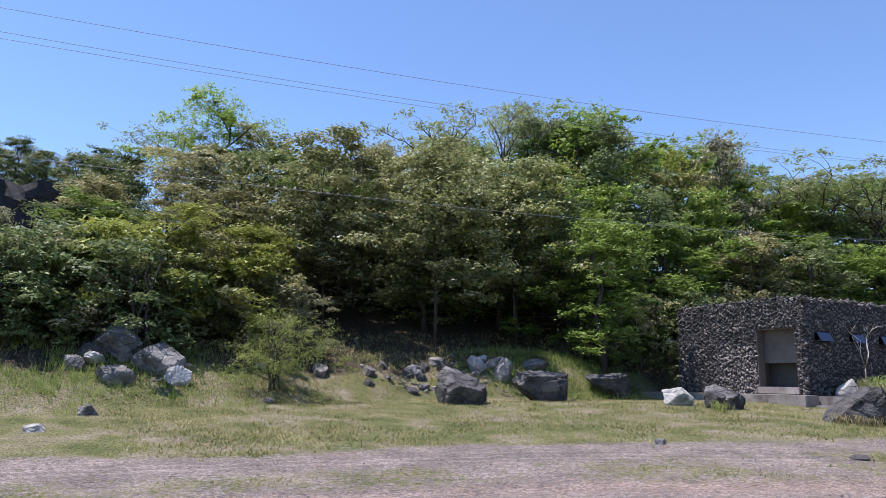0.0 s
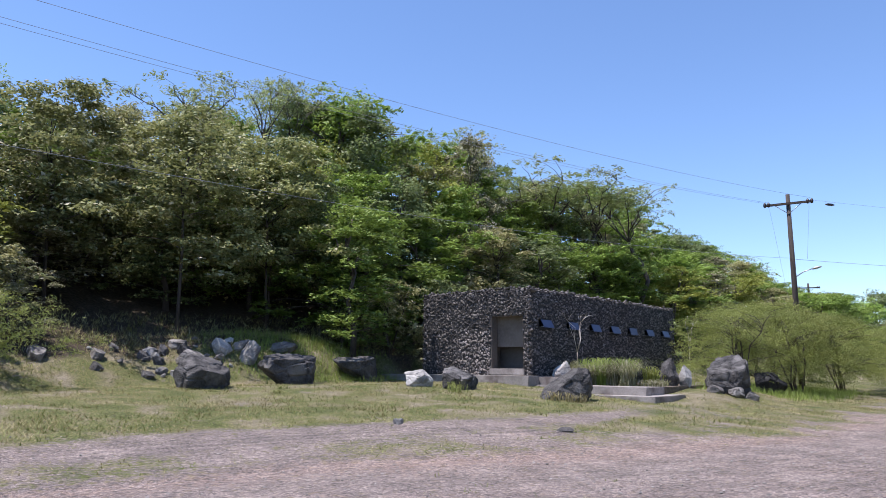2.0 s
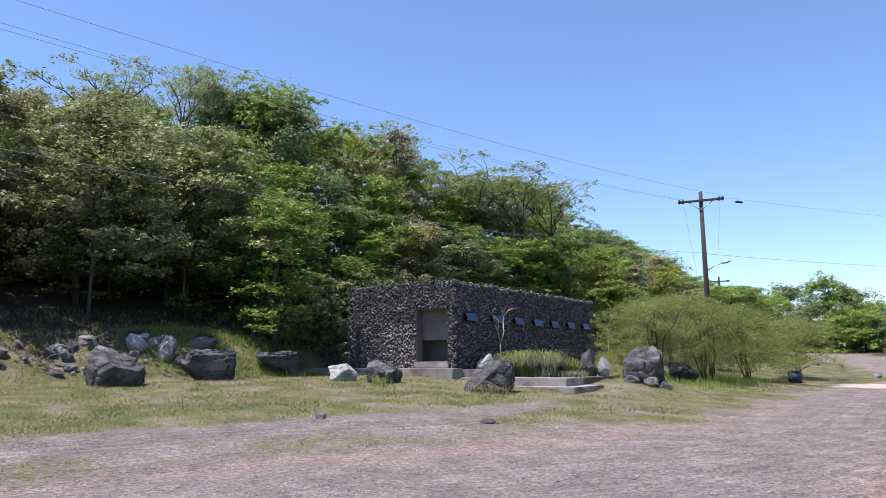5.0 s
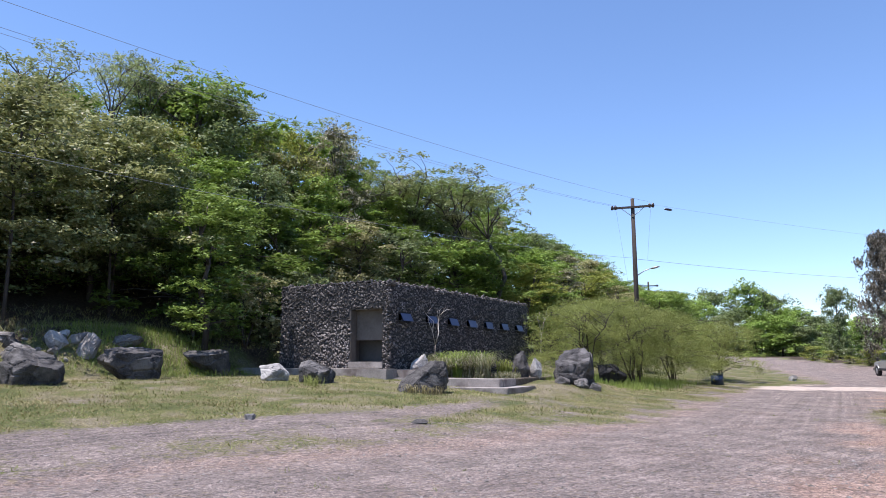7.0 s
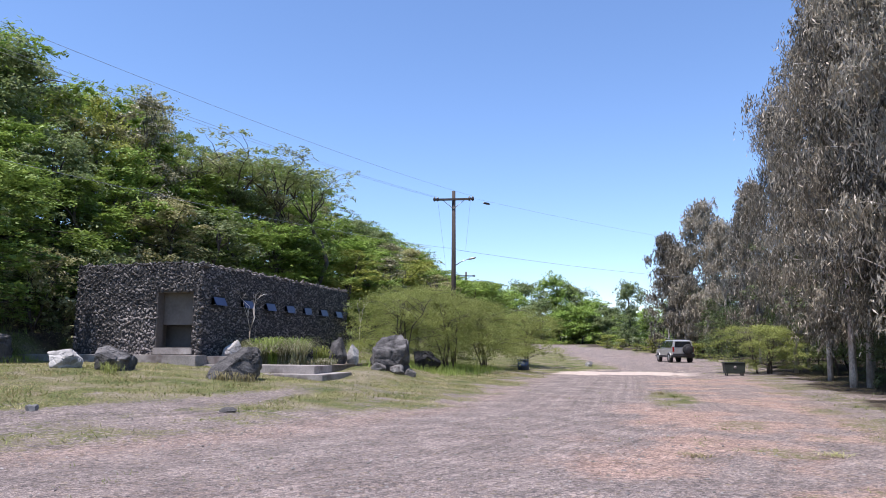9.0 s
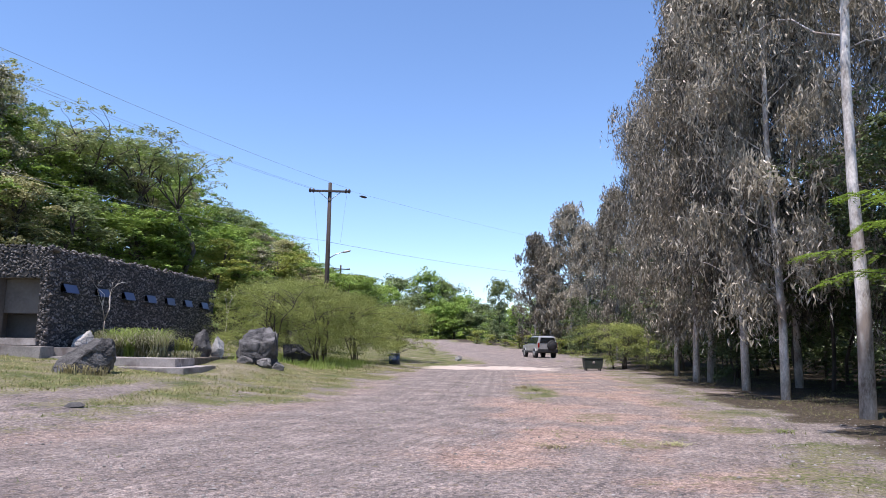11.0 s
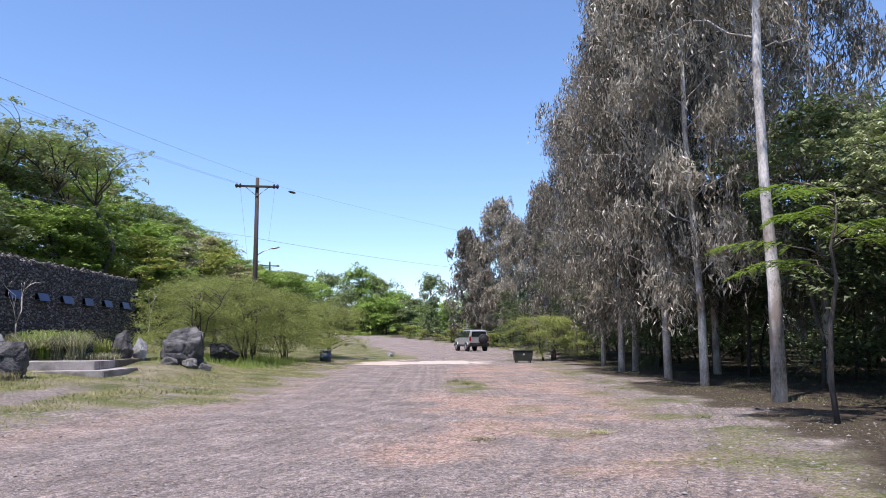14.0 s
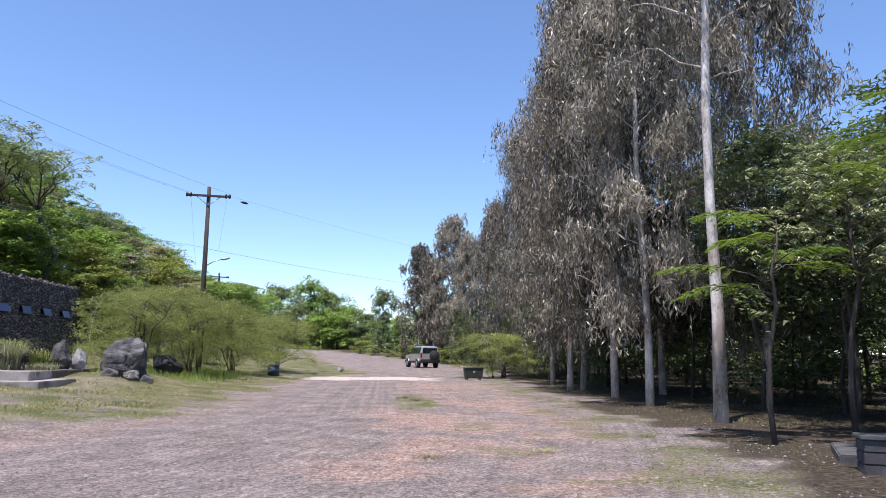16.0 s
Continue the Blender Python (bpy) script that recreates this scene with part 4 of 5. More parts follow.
def build_shrubs():
    rng = np.random.default_rng(31)
    for i in range(62):
        az = rng.uniform(40, 96)
        if 45 < az < 71:
            continue
        w = rng.uniform(-0.6, 2.6)
        d = 24.0
        while d < 45:
            x, y = -d * math.sin(radians(az)), d * math.cos(radians(az))
            if float(sdist(x, y, HILL)) > w:
                break
            d += 0.25
        if az < 46 and y > 20:
            continue
        plant(SHRUB[int(rng.choice(4, p=(0.3, 0.12, 0.12, 0.46)))], x, y, rng.uniform(1.6, 3.8), rng.uniform(0, 360), 3.0, widen=1.15)


build_shrubs()
for i, (x, y, h) in enumerate(((-23.6, 24.5, 3.4), (-23.2, 27.5, 3.8), (-23.4, 31, 4), (-23, 34.5, 4), (-22.6, 38.5, 4.2), (-24.2, 22, 3.0), (-20, 39.5, 4.0), (-17.5, 40, 3.6))):
    plant(SHRUB[3 if i % 2 else 0], x, y, h, 55 * i, 3.0, widen=1.0)
for i in range(26):
    az, w = 46.5 + 0.85 * i, (8.0, 11.0, 14.5)[i % 3]
    d = 26.0
    while d < 60 and float(sdist(-d * math.sin(radians(az)), d * math.cos(radians(az)), HILL)) < w:
        d += 0.3
    x, y = -d * math.sin(radians(az)), d * math.cos(radians(az))
    plant(SHRUB[3 if i % 3 else 0], x, y, 5.2, 47 * i, 3.0, widen=0.95)
# trees that stand out over the canopy
for i, (kind, az, d, el, wide) in enumerate(((SPARSE[0], 59.6, 38, 21.9, 0.95), (SPARSE[1], 54.3, 43, 22.6, 0.55), (SPARSE[0], 52.2, 44, 22.7, 0.5), (SPARSE[1], 31.0, 53, 15.7, 1.3), (SPARSE[0], 27.6, 54, 15.2, 1.3), (SPARSE[1], 25.0, 56, 14.2, 1.1), (SPARSE[0], 33.8, 53, 15.2, 1.0), (TALL, 78.0, 44, 21.6, 1.0), (FERN[0], 70.5, 42, 17.8, 1.2), (OLIVE[1], 67.5, 41, 17.6, 1.2), (FERN[2], 47.6, 46, 21.4, 1.0), (PALE[0], 37.6, 48, 18.0, 0.7), (YELLOW[0], 41.5, 47, 17.9, 0.8), (DARK[1], 85.6, 47, 15.6, 1.0), (DARK[2], 83.6, 48, 17.0, 1.0), (OLIVE[2], 64.6, 40, 18.6, 0.7))):
    x, y = -d * math.sin(radians(az)), d * math.cos(radians(az))
    plant(kind, x, y, EYE + d * math.tan(radians(el)) - gz(x, y), 70 * i, widen=wide)
# closed dark wood behind the front trees
for i in range(10):
    az, d, el = 68 + 1.75 * i, (40, 45, 36)[i % 3], (12.5, 14.5, 9.5)[i % 3]
    x, y = -d * math.sin(radians(az)), d * math.cos(radians(az))
    plant(DARK[i % 3], x, y, EYE + d * math.tan(radians(el)) - gz(x, y), 83 * i, widen=1.45)


def build_cliff():
    """A dark rock face high over the wood, with trees along its rim."""
    n, rows = 90, 26
    verts, faces = [], []
    for i in range(n):
        az = radians(83.5 + 30 * i / (n - 1))
        for j in range(rows + 3):
            t = min(j / rows, 1.0)
            q = Vector((az * 22, t * 5, 1.7))
            d = 76 - 3.0 * t + 1.6 * noise.noise(q * 1.1) + 0.7 * abs(noise.noise(q * 3.2)) + (max(0, j - rows) * 8)
            z = -1 + 20.2 * t + 0.9 * noise.noise(Vector((az * 40, 3, 0))) * t
            verts.append((-d * math.sin(az), d * math.cos(az), z))
    k = rows + 3
    for i in range(n - 1):
        for j in range(k - 1):
            a = i * k + j
            faces.append((a, a + 1, a + k + 1, a + k))
    me = mesh_of("cliff", verts, faces)
    # The near-black colour adds shade to the forward-leaning face
    me.materials.append(M_SHADED_ROCK)
    tagged(new("cliff", me), "shaded basalt rock face above the wood, shade also put into its colour", "cliff", kind="structure")
    rng = np.random.default_rng(88)
    for i in range(22):
        az, d = radians(83.8 + 0.62 * i), 80 + 3 * (i % 3)
        ob = plant((DARK, OLIVE, FERN)[i % 3][i % 2], -d * math.sin(az), d * math.cos(az), rng.uniform(5.6, 7.4), 61 * i, widen=1.0)
        ob.location.z = 18.4


build_cliff()
# far trees where the road bends away
ROUND = [tree("far_tree", 65 + i, L_DARK if i else L_FERN, "large round-crowned tree beyond the bend", 10, 4.6, 0.0, 64, 150, 0.34, 0.24, "round", 1.5, 0.7, trunk=0.2) for i in range(2)]
for i, (az, d, el) in enumerate(((9.0, 150, 4.3), (7.8, 158, 5.0), (5.3, 150, 5.4), (4.0, 152, 4.7), (2.6, 150, 3.6), (1.2, 146, 2.9), (-0.4, 130, 2.6), (6.6, 146, 3.6), (3.3, 142, 3.0), (11.0, 95, 3.0), (14.0, 100, 3.9), (1.9, 140, 2.3), (5.0, 143, 2.6))):
    x, y = -d * math.sin(radians(az)), d * math.cos(radians(az))
    h = EYE + d * math.tan(radians(el)) - gz(x, y)
    plant(ROUND[i % 2], x, y, h, 40 * i, 10.0, widen=float(np.clip(10 / h, 0.9, 1.5)))
for i, (x, y, h) in enumerate(((9, 93, 7), (12.5, 90, 9), (6.5, 99, 5), (10, 99, 8), (8, 112, 7), (14, 105, 9), (20, 98, 9), (12, 118, 9), (3.5, 124, 6), (26, 90, 9), (17, 82, 7))):
    plant(ROUND[i % 2], x, y, h, 33 * i, 10.0, widen=1.2)
plant(ROUND[1], 0.6, 118.0, EYE + 118 * math.tan(radians(4.9)) - gz(0.6, 118.0), 15, 10.0, widen=0.55)
for i in range(15):
    x, y = -40 + i * 6.5, 178 + 8 * math.sin(i * 2.1)
    plant(ROUND[i % 2], x, y, 7.5 + 2 * math.sin(i * 1.7), 40 * i, 10.0, widen=1.9)

for i in range(14):
    t = i / 13
    x, y = 6.6 - 10.5 * t ** 1.4 + 1.2 * (i % 2), 74 + 36 * t
    plant(SHRUB[(2, 3, 2, 1)[i % 4]], x, y, 1.5 + 0.5 * math.sin(i * 2.2), 63 * i, 3.0, widen=1.5)

# ---- gum trees along the right-hand side ----
def gum_tree(seed, label, height=20.0, spread=3.1, base=0.2, limbs=42, strands=15, per=18, length=0.27, width=0.052, trunk=0.13, fill=4):
    """A pale straight trunk whose rising limbs carry hanging strands of slim leaves."""
    rng = np.random.default_rng(seed)
    top = thing("gum_tree", 0, 0, 0, label, "tree")
    pts, rad = limb(rng, (0, 0, -0.3), (rng.normal() * 0.25, rng.normal() * 0.25, height * 0.97), trunk, trunk * 0.16, 10, 0.004)
    rad[0], rad[1] = trunk * 1.25, trunk * 1.0
    runs = [(pts, rad)]
    cen = []
    for i in range(limbs):
        f = base + (0.97 - base) * (i + rng.uniform(-0.4, 0.4)) / limbs
        k = min(max(f, 0.02), 0.96) * 9
        j = int(k)
        a = np.array(pts[j]) * (1 - k + j) + np.array(pts[j + 1]) * (k - j)
        w = i * 2.4 + rng.normal() * 0.5
        L = spread * rng.uniform(0.55, 1.05) * (0.62 + 0.38 * math.sin(math.pi * min(1, f * 1.1 + 0.05))) * (1 - 0.6 * f ** 4)
        b = a + np.array([math.cos(w) * L, math.sin(w) * L, L * rng.uniform(0.15, 0.6)])
        run = limb(rng, a, b, trunk * 0.2 * (1.1 - 0.5 * f), 0.008, 6, 0.07)
        runs.append(run)
        for q in range(fill):
            t = 0.3 + 0.75 * (q + rng.random()) / fill
            cen.append(a + (b - a) * t + (0, 0, 0.12 * L * math.sin(math.pi * min(t, 1))) + rng.normal(size=3) * (0.28, 0.28, 0.2))
    cen = np.array(cen)
    m = len(cen) * strands
    s0 = np.repeat(cen, strands, 0) + rng.normal(size=(m, 3)) * (0.34, 0.34, 0.25)
    fall = rng.uniform(0.5, 1.75, m)
    drift = rng.normal(size=(m, 3)) * (0.22, 0.22, 0)
    n = m * per
    t = rng.random(n)
    p = np.repeat(s0, per, 0) + (np.repeat(drift, per, 0) * t[:, None] - np.array([0, 0, 1.0]) * t[:, None] ** 1.2) * np.repeat(fall, per)[:, None] + rng.normal(size=(n, 3)) * 0.07
    tang = unit(rng.normal(size=(n, 3)) * 0.42 - (0, 0, 1.0))
    nrm = unit(rng.normal(size=(n, 3)) * (1, 1, 0.4) + (0, 0, 0.25))
    s = rng.uniform(0.6, 1.25, n)
    part("crown", quads_mesh("crown", blades(rng, p, nrm, tang, length * s, width * s, True)), L_GUM, top)
    part("trunk", tubes("trunk", runs, 7), M_GUM, top)
    return top


GUM = [gum_tree(70 + i, "tall gum tree with drooping grey-green leaves", base=0.12) for i in range(3)]
GUM_FAR = [gum_tree(74 + i, "distant gum tree with a drooping grey crown", base=0.1, limbs=34, strands=9, per=12, length=0.42, width=0.10, fill=5) for i in range(2)]
GUM_THIN = gum_tree(79, "pale straight gum trunk with a thin drooping crown", 20, 3.7, 0.36, 24, 9, 14, 0.24, 0.045, 0.155, 3)
for i, (x, y, h, tilt) in enumerate(((8.84, 26.7, 20.5, 0.5), (9.13, 37.5, 18.0, 1), (8.45, 31.6, 19.5, 1), (8.54, 22.5, 19, 0.5), (9.15, 32.0, 19, -2), (9.6, 46.5, 17.0, 0), (11.6, 29.0, 21, 0), (12.0, 41.0, 18, 0), (13, 23.5, 20, 0))):
    plant(GUM[i % 3], x, y, h, 67 * i, 20.0, widen=0.97, tilt=tilt)
for i, (x, y, h) in enumerate(((9.6, 58.0, 14.5), (8.8, 84.0, 18.0), (10.2, 80.0, 15.0), (4.9, 89.0, 15.0), (6.6, 87.0, 13.0), (6.2, 92.0, 14.0), (11.5, 52, 15), (11, 70, 14.5))):
    plant(GUM_FAR[i % 2], x, y, h, 67 * i, 20.0, widen=0.95 if y < 80 else 1.2)
plant(GUM_THIN, 8.25, 17.23, 19.5, 20, 20.0, tilt=-0.6)

# undergrowth and dark wood behind the gums, canopy shade put into leaf colour
THICKET = [tree("thicket_tree", 90 + i, L_SHADE, "undergrowth tree among the gums, canopy shade put into its leaf colour", 7, 2.6, 0.06, 40, 120, 0.17, 0.10, "round", 0.95, 0.7, trunk=0.07) for i in range(3)]
SHADE = [tree("shade_tree", 95 + i, L_SHADE, "slim tree with a closed crown behind the gums, shade put into its leaf colour", 9, 3.0, 0.36, 44, 170, 0.16, 0.09, "round", 1.0, 0.55, trunk=0.07) for i in range(2)]


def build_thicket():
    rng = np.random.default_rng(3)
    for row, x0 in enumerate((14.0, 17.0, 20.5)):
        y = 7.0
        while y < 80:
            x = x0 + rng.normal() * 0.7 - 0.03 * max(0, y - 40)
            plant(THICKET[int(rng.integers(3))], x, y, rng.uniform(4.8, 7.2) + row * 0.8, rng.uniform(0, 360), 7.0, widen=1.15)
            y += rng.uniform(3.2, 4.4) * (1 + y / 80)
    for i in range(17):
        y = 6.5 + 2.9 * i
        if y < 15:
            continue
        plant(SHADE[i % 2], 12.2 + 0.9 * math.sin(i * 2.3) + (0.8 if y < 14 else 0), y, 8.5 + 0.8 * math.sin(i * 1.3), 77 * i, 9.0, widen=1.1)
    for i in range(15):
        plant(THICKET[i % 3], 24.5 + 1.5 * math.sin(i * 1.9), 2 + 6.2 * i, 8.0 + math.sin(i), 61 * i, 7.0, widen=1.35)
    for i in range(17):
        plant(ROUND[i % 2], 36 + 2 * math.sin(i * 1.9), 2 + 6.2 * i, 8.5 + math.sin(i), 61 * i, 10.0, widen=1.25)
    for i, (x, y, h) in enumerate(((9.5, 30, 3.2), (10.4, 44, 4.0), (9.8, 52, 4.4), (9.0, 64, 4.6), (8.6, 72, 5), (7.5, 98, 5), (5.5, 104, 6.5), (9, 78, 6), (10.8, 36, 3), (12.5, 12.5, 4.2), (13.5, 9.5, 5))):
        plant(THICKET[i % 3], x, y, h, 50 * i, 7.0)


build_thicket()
def whorl_tree(seed, height=7.0, spread=2.0, lo=0.42, boughs=26):
    """A slim young tree; every twig ends in a whorl of drooping broad leaves."""
    rng = np.random.default_rng(seed)
    top = thing("broadleaf_tree", 0, 0, 0, "young tree with whorls of glossy broad leaves", "tree")
    runs = [limb(rng, (0, 0, -0.2), (rng.normal() * 0.2, rng.normal() * 0.2, height * 0.94), 0.075, 0.015, 8, 0.02)]
    stem = runs[0][0]
    tips, dirs = [], []
    for i in range(boughs):
        f = lo + (0.96 - lo) * i / (boughs - 1)
        k = f * 7
        j = min(int(k), 6)
        a = np.array(stem[j]) * (1 - k + j) + np.array(stem[j + 1]) * (k - j)
        w = i * 2.4 + rng.normal() * 0.4
        L = spread * rng.uniform(0.55, 1.1) * (1.15 - 0.75 * (f - lo) / (1 - lo))
        b = a + np.array([math.cos(w) * L, math.sin(w) * L, L * rng.uniform(0.2, 0.55)])
        run = limb(rng, a, b, 0.025, 0.008, 5, 0.05)
        runs.append(run)
        for q in range(20):
            t = rng.uniform(0.4, 1.05)
            p = a + (b - a) * t + rng.normal(size=3) * (0.3, 0.3, 0.10) + (0, 0, 0.12 * L)
            tips.append(p)
            dirs.append(rng.uniform(0, 6.28))
    leaves = []
    for p, w0 in zip(tips, dirs):
        m = 9
        w = w0 + np.arange(m) * 2 * math.pi / m + rng.normal(size=m) * 0.2
        d = np.stack([np.cos(w), np.sin(w), rng.uniform(-0.75, 0.1, m)], -1)
        nrm = unit(np.stack([np.cos(w) * 0.45, np.sin(w) * 0.45, np.ones(m)], -1) + rng.normal(size=(m, 3)) * 0.15)
        L = rng.uniform(0.11, 0.18, m)
        leaves.append(blades(rng, p + d * L[:, None] * 0.55, nrm, d, L, L * 0.36, True))
    part("crown", quads_mesh("crown", np.concatenate(leaves)), L_BROAD, top)
    part("trunk", tubes("trunk", runs, 6), M_BARK, top)
    return top


BROAD = [whorl_tree(101), whorl_tree(104, lo=0.36)]
for i, (x, y, h) in enumerate(((9.7, 14.4, 6.3), (11.2, 14.0, 6.6), (11.8, 17.2, 7.0), (9.9, 11.6, 4.6), (12.6, 12.0, 6.2), (13.2, 15.2, 7.0))):
    plant(BROAD[i % 2], x, y, h, 77 * i, 7.0)


def frond_tree(x, y, h, seed, rz=0.0, reach=1.5, n=13, lo=0.45):
    """A sapling whose thin boughs carry flat sprays of fine feathered fronds."""
    rng = np.random.default_rng(seed)
    top = thing("feather_leaf_sapling", x, y, gz(x, y) - 0.05, "slender sapling with flat sprays of bright feathery leaves", "tree", rz=rz)
    runs = [limb(rng, (0, 0, -0.2), (0.3, 0.1, h * 0.95), 0.06, 0.012, 7, 0.03)]
    stem = runs[0][0]
    leaves = []
    for i in range(n):
        f = lo + (0.98 - lo) * i / (n - 1)
        k = f * 6
        j = min(int(k), 5)
        a = np.array(stem[j]) * (1 - k + j) + np.array(stem[j + 1]) * (k - j)
        w = rng.uniform(0, 2 * math.pi)
        L = reach * rng.uniform(0.6, 1.2) * (1.1 - 0.4 * f)
        b = a + np.array([math.cos(w) * L, math.sin(w) * L, L * rng.uniform(0.0, 0.35)])
        run = limb(rng, a, b, 0.018, 0.005, 5, 0.05)
        runs.append(run)
        for q in range(9):
            t = 0.35 + 0.65 * q / 8
            p0 = a + (b - a) * t + (0, 0, 0.12 * L * math.sin(math.pi * t))
            for sgn in (-1, 1):
                ww = w + sgn * rng.uniform(0.5, 1.1)
                d = np.array([math.cos(ww), math.sin(ww), rng.uniform(-0.35, 0.1)])
                Lf = rng.uniform(0.28, 0.45)
                side = np.array([-math.sin(ww), math.cos(ww), 0])
                m = 12
                tt = np.linspace(0.1, 1, m)[:, None]
                for s2 in (-1, 1):
                    p = p0 + d * Lf * tt + side * s2 * 0.045 * np.sin(math.pi * np.clip(tt, 0, 0.95)) - np.array([0, 0, 0.1]) * tt ** 2
                    nrm = unit(np.array([[0, 0, 1.0]]) + rng.normal(size=(m, 3)) * 0.25)
                    leaves.append(blades(rng, p, nrm, side * s2 + d * 0.3 + np.zeros((m, 3)), np.full(m, 0.10), np.full(m, 0.034)))
    part("crown", quads_mesh("crown", np.concatenate(leaves)), L_BRIGHT, top)
    part("trunk", tubes("trunk", runs, 5), M_BARK, top)
    return top


frond_tree(7.3, 13.2, 4.5, 1, 0, 1.9, 10, 0.5)
frond_tree(7.7, 9.3, 5.4, 2, 90, 2.0, 15, 0.62)
frond_tree(9.3, 10.4, 6.6, 5, 200, 2.2, 16, 0.6)

# ---- thorn bushes ----
THORN = [tree("thorn_bush", 120 + i, L_THORN, "spreading thorn bush with fine yellow-green leaves", 4, 3.5, 0.16, 140, 235, 0.095, 0.024, "fine", 0.76, 0.6, trunk=0.05, shape="dome", stems=6, twigs=60) for i in range(2)]
plant(THORN[0], -10.9, 33.6, 3.9, 0, 4.0, widen=1.0)
plant(THORN[1], -9.0, 36.4, 3.9, 60, 4.0, widen=1.0)
plant(THORN[0], -8.2, 42.0, 4.0, 200, 4.0, widen=1.0)
plant(THORN[1], -11.8, 41.0, 4.6, 130, 4.0, widen=1.0)
plant(THORN[0], -6.3, 46.5, 3.6, 100, 4.0, widen=1.0)
plant(THORN[1], -12.5, 52.0, 4.6, 20, 4.0, widen=1.2)
plant(THORN[1], 7.7, 45.4, 2.9, 290, 4.0, widen=1.6)
SPINY = tree("thorn_bush", 130, L_THORN, "small open thorn bush on the dry lawn", 2.6, 1.75, 0.18, 80, 120, 0.075, 0.022, "fine", 0.5, 0.8, trunk=0.035, stems=6, twigs=42)
plant(SPINY, -21.6, 6.9, 2.5, 0, 2.6, widen=1.1)
plant(FERN[0], -22.9, 21.4, 7.0, 10, widen=1.15)
plant(YELLOW[0], -26.0, 4.6, 4.6, 40, widen=1.5)
plant(YELLOW[1], -26.4, 7.4, 4.4, 140, widen=1.5)
plant(PALE[0], -24.6, 8.6, 2.6, 40, widen=1.3)
plant(PALE[1], -25.4, -1.0, 3.6, 40, widen=1.3)

# ---- poles and wires ----


def pole(x, y, top, arm, label, rz=0.0, lamp=False):
    z = gz(x, y)
    ob = thing("utility_pole", x, y, z, label, "utility pole", rz=rz)
    h = top - z
    part("post", tubes("post", [([(0, 0, -0.5), (0, 0, h * 0.5), (0, 0, h)], (0.17, 0.145, 0.11))], 10), M_POLE, ob)
    part("crossarm", box(-arm / 2, arm / 2, -0.19, -0.09, h - 0.62, h - 0.49, 0.01), M_POLE, ob)
    for k in (-1, 1):
        part("brace", tubes("brace", [([(k * arm * 0.27, -0.14, h - 0.6), (0, -0.12, h - 1.15)], (0.02, 0.02))], 5), M_METAL, ob)
    for k in (-0.48, -0.4, 0.4, 0.48):
        part("insulator", tubes("insulator", [([(k * arm, -0.14, h - 0.66), (k * arm, -0.14, h - 0.56), (k * arm, -0.14, h - 0.47), (k * arm, -0.14, h - 0.38)], (0.05, 0.09, 0.08, 0.03))], 8), M_CERAMIC, ob)
    if lamp:
        arm_ob = part("lamp_arm", tubes("lamp_arm", [([(0.1, 0, 6.1), (0.5, -0.05, 6.35), (0.95, -0.1, 6.5)], (0.03, 0.03, 0.025))], 6), M_METAL, ob)
        bm = bmesh.new()
        bmesh.ops.create_uvsphere(bm, u_segments=12, v_segments=8, radius=0.5, matrix=Matrix.LocRotScale((1.15, -0.1, 6.53), Euler((0, radians(-12), 0)), (0.55, 0.24, 0.14)))
        part("lamp_head", bm, M_METAL, arm_ob)
    return ob


pole(-10.3, 42.8, 11.2, 2.5, "tarred timber power pole with crossarm and street lamp", 8, True)
pole(-20.6, 93.0, 11.4, 2.4, "distant timber power pole with crossarm", 20)
pole(14.5, 76.0, 11.2, 2.4, "timber power pole standing among the gums", 40)
pole(-22.8, -20.0, 11.4, 2.5, "timber power pole at the yard's end", 8)


def wire(a, b, sag, r, label):
    a, b = Vector(a), Vector(b)
    pts = []
    for i in range(41):
        u = i / 40
        p = a.lerp(b, u)
        p.z -= 4 * sag * u * (1 - u)
        pts.append(p)
    me = tubes("wire", [(pts, [r] * 41)], 5)
    me.materials.append(M_WIRE)
    return tagged(new("overhead_wire", me), label, "wire", "overhead wires")


for k, kf in ((1.15, 0.3), (-1.0, -0.7), (-1.2, -1.2)):
    z = 10.85
    wire((-10.3 + k, 42.8, z), (-22.8 + kf, -20, z + 0.2), 1.25, 0.006, "thin overhead power line")
wire((-10.3, 42.8, 7.55), (-22.8, -20, 7.8), 1.3, 0.007, "low overhead service cable")
wire((-9.2, 42.9, 10.75), (14.5, 76, 10.8), 0.35, 0.006, "thin overhead power line")
wire((-10.2, 42.9, 7.5), (14.5, 76, 8.0), 0.45, 0.010, "low overhead service cable")
blob = tagged(new("strain_insulator", tubes("strain_insulator", [([(-8.68, 44.05, 10.62), (-8.56, 44.2, 10.62), (-8.41, 44.43, 10.62), (-8.32, 44.56, 10.62)], (0.03, 0.075, 0.075, 0.03))], 8)), "dark strain insulator hanging in the power line", "insulator")
blob.data.materials.append(M_CERAMIC)
wire((-11.3, 42.7, 10.6), (-10.6, 42.6, 5.2), 0.0, 0.006, "thin down-lead at the pole")
wire((-9.2, 42.7, 10.6), (-9.5, 42.6, 7.4), 0.0, 0.006, "thin down-lead at the pole")

# ---- planting beside the building ----


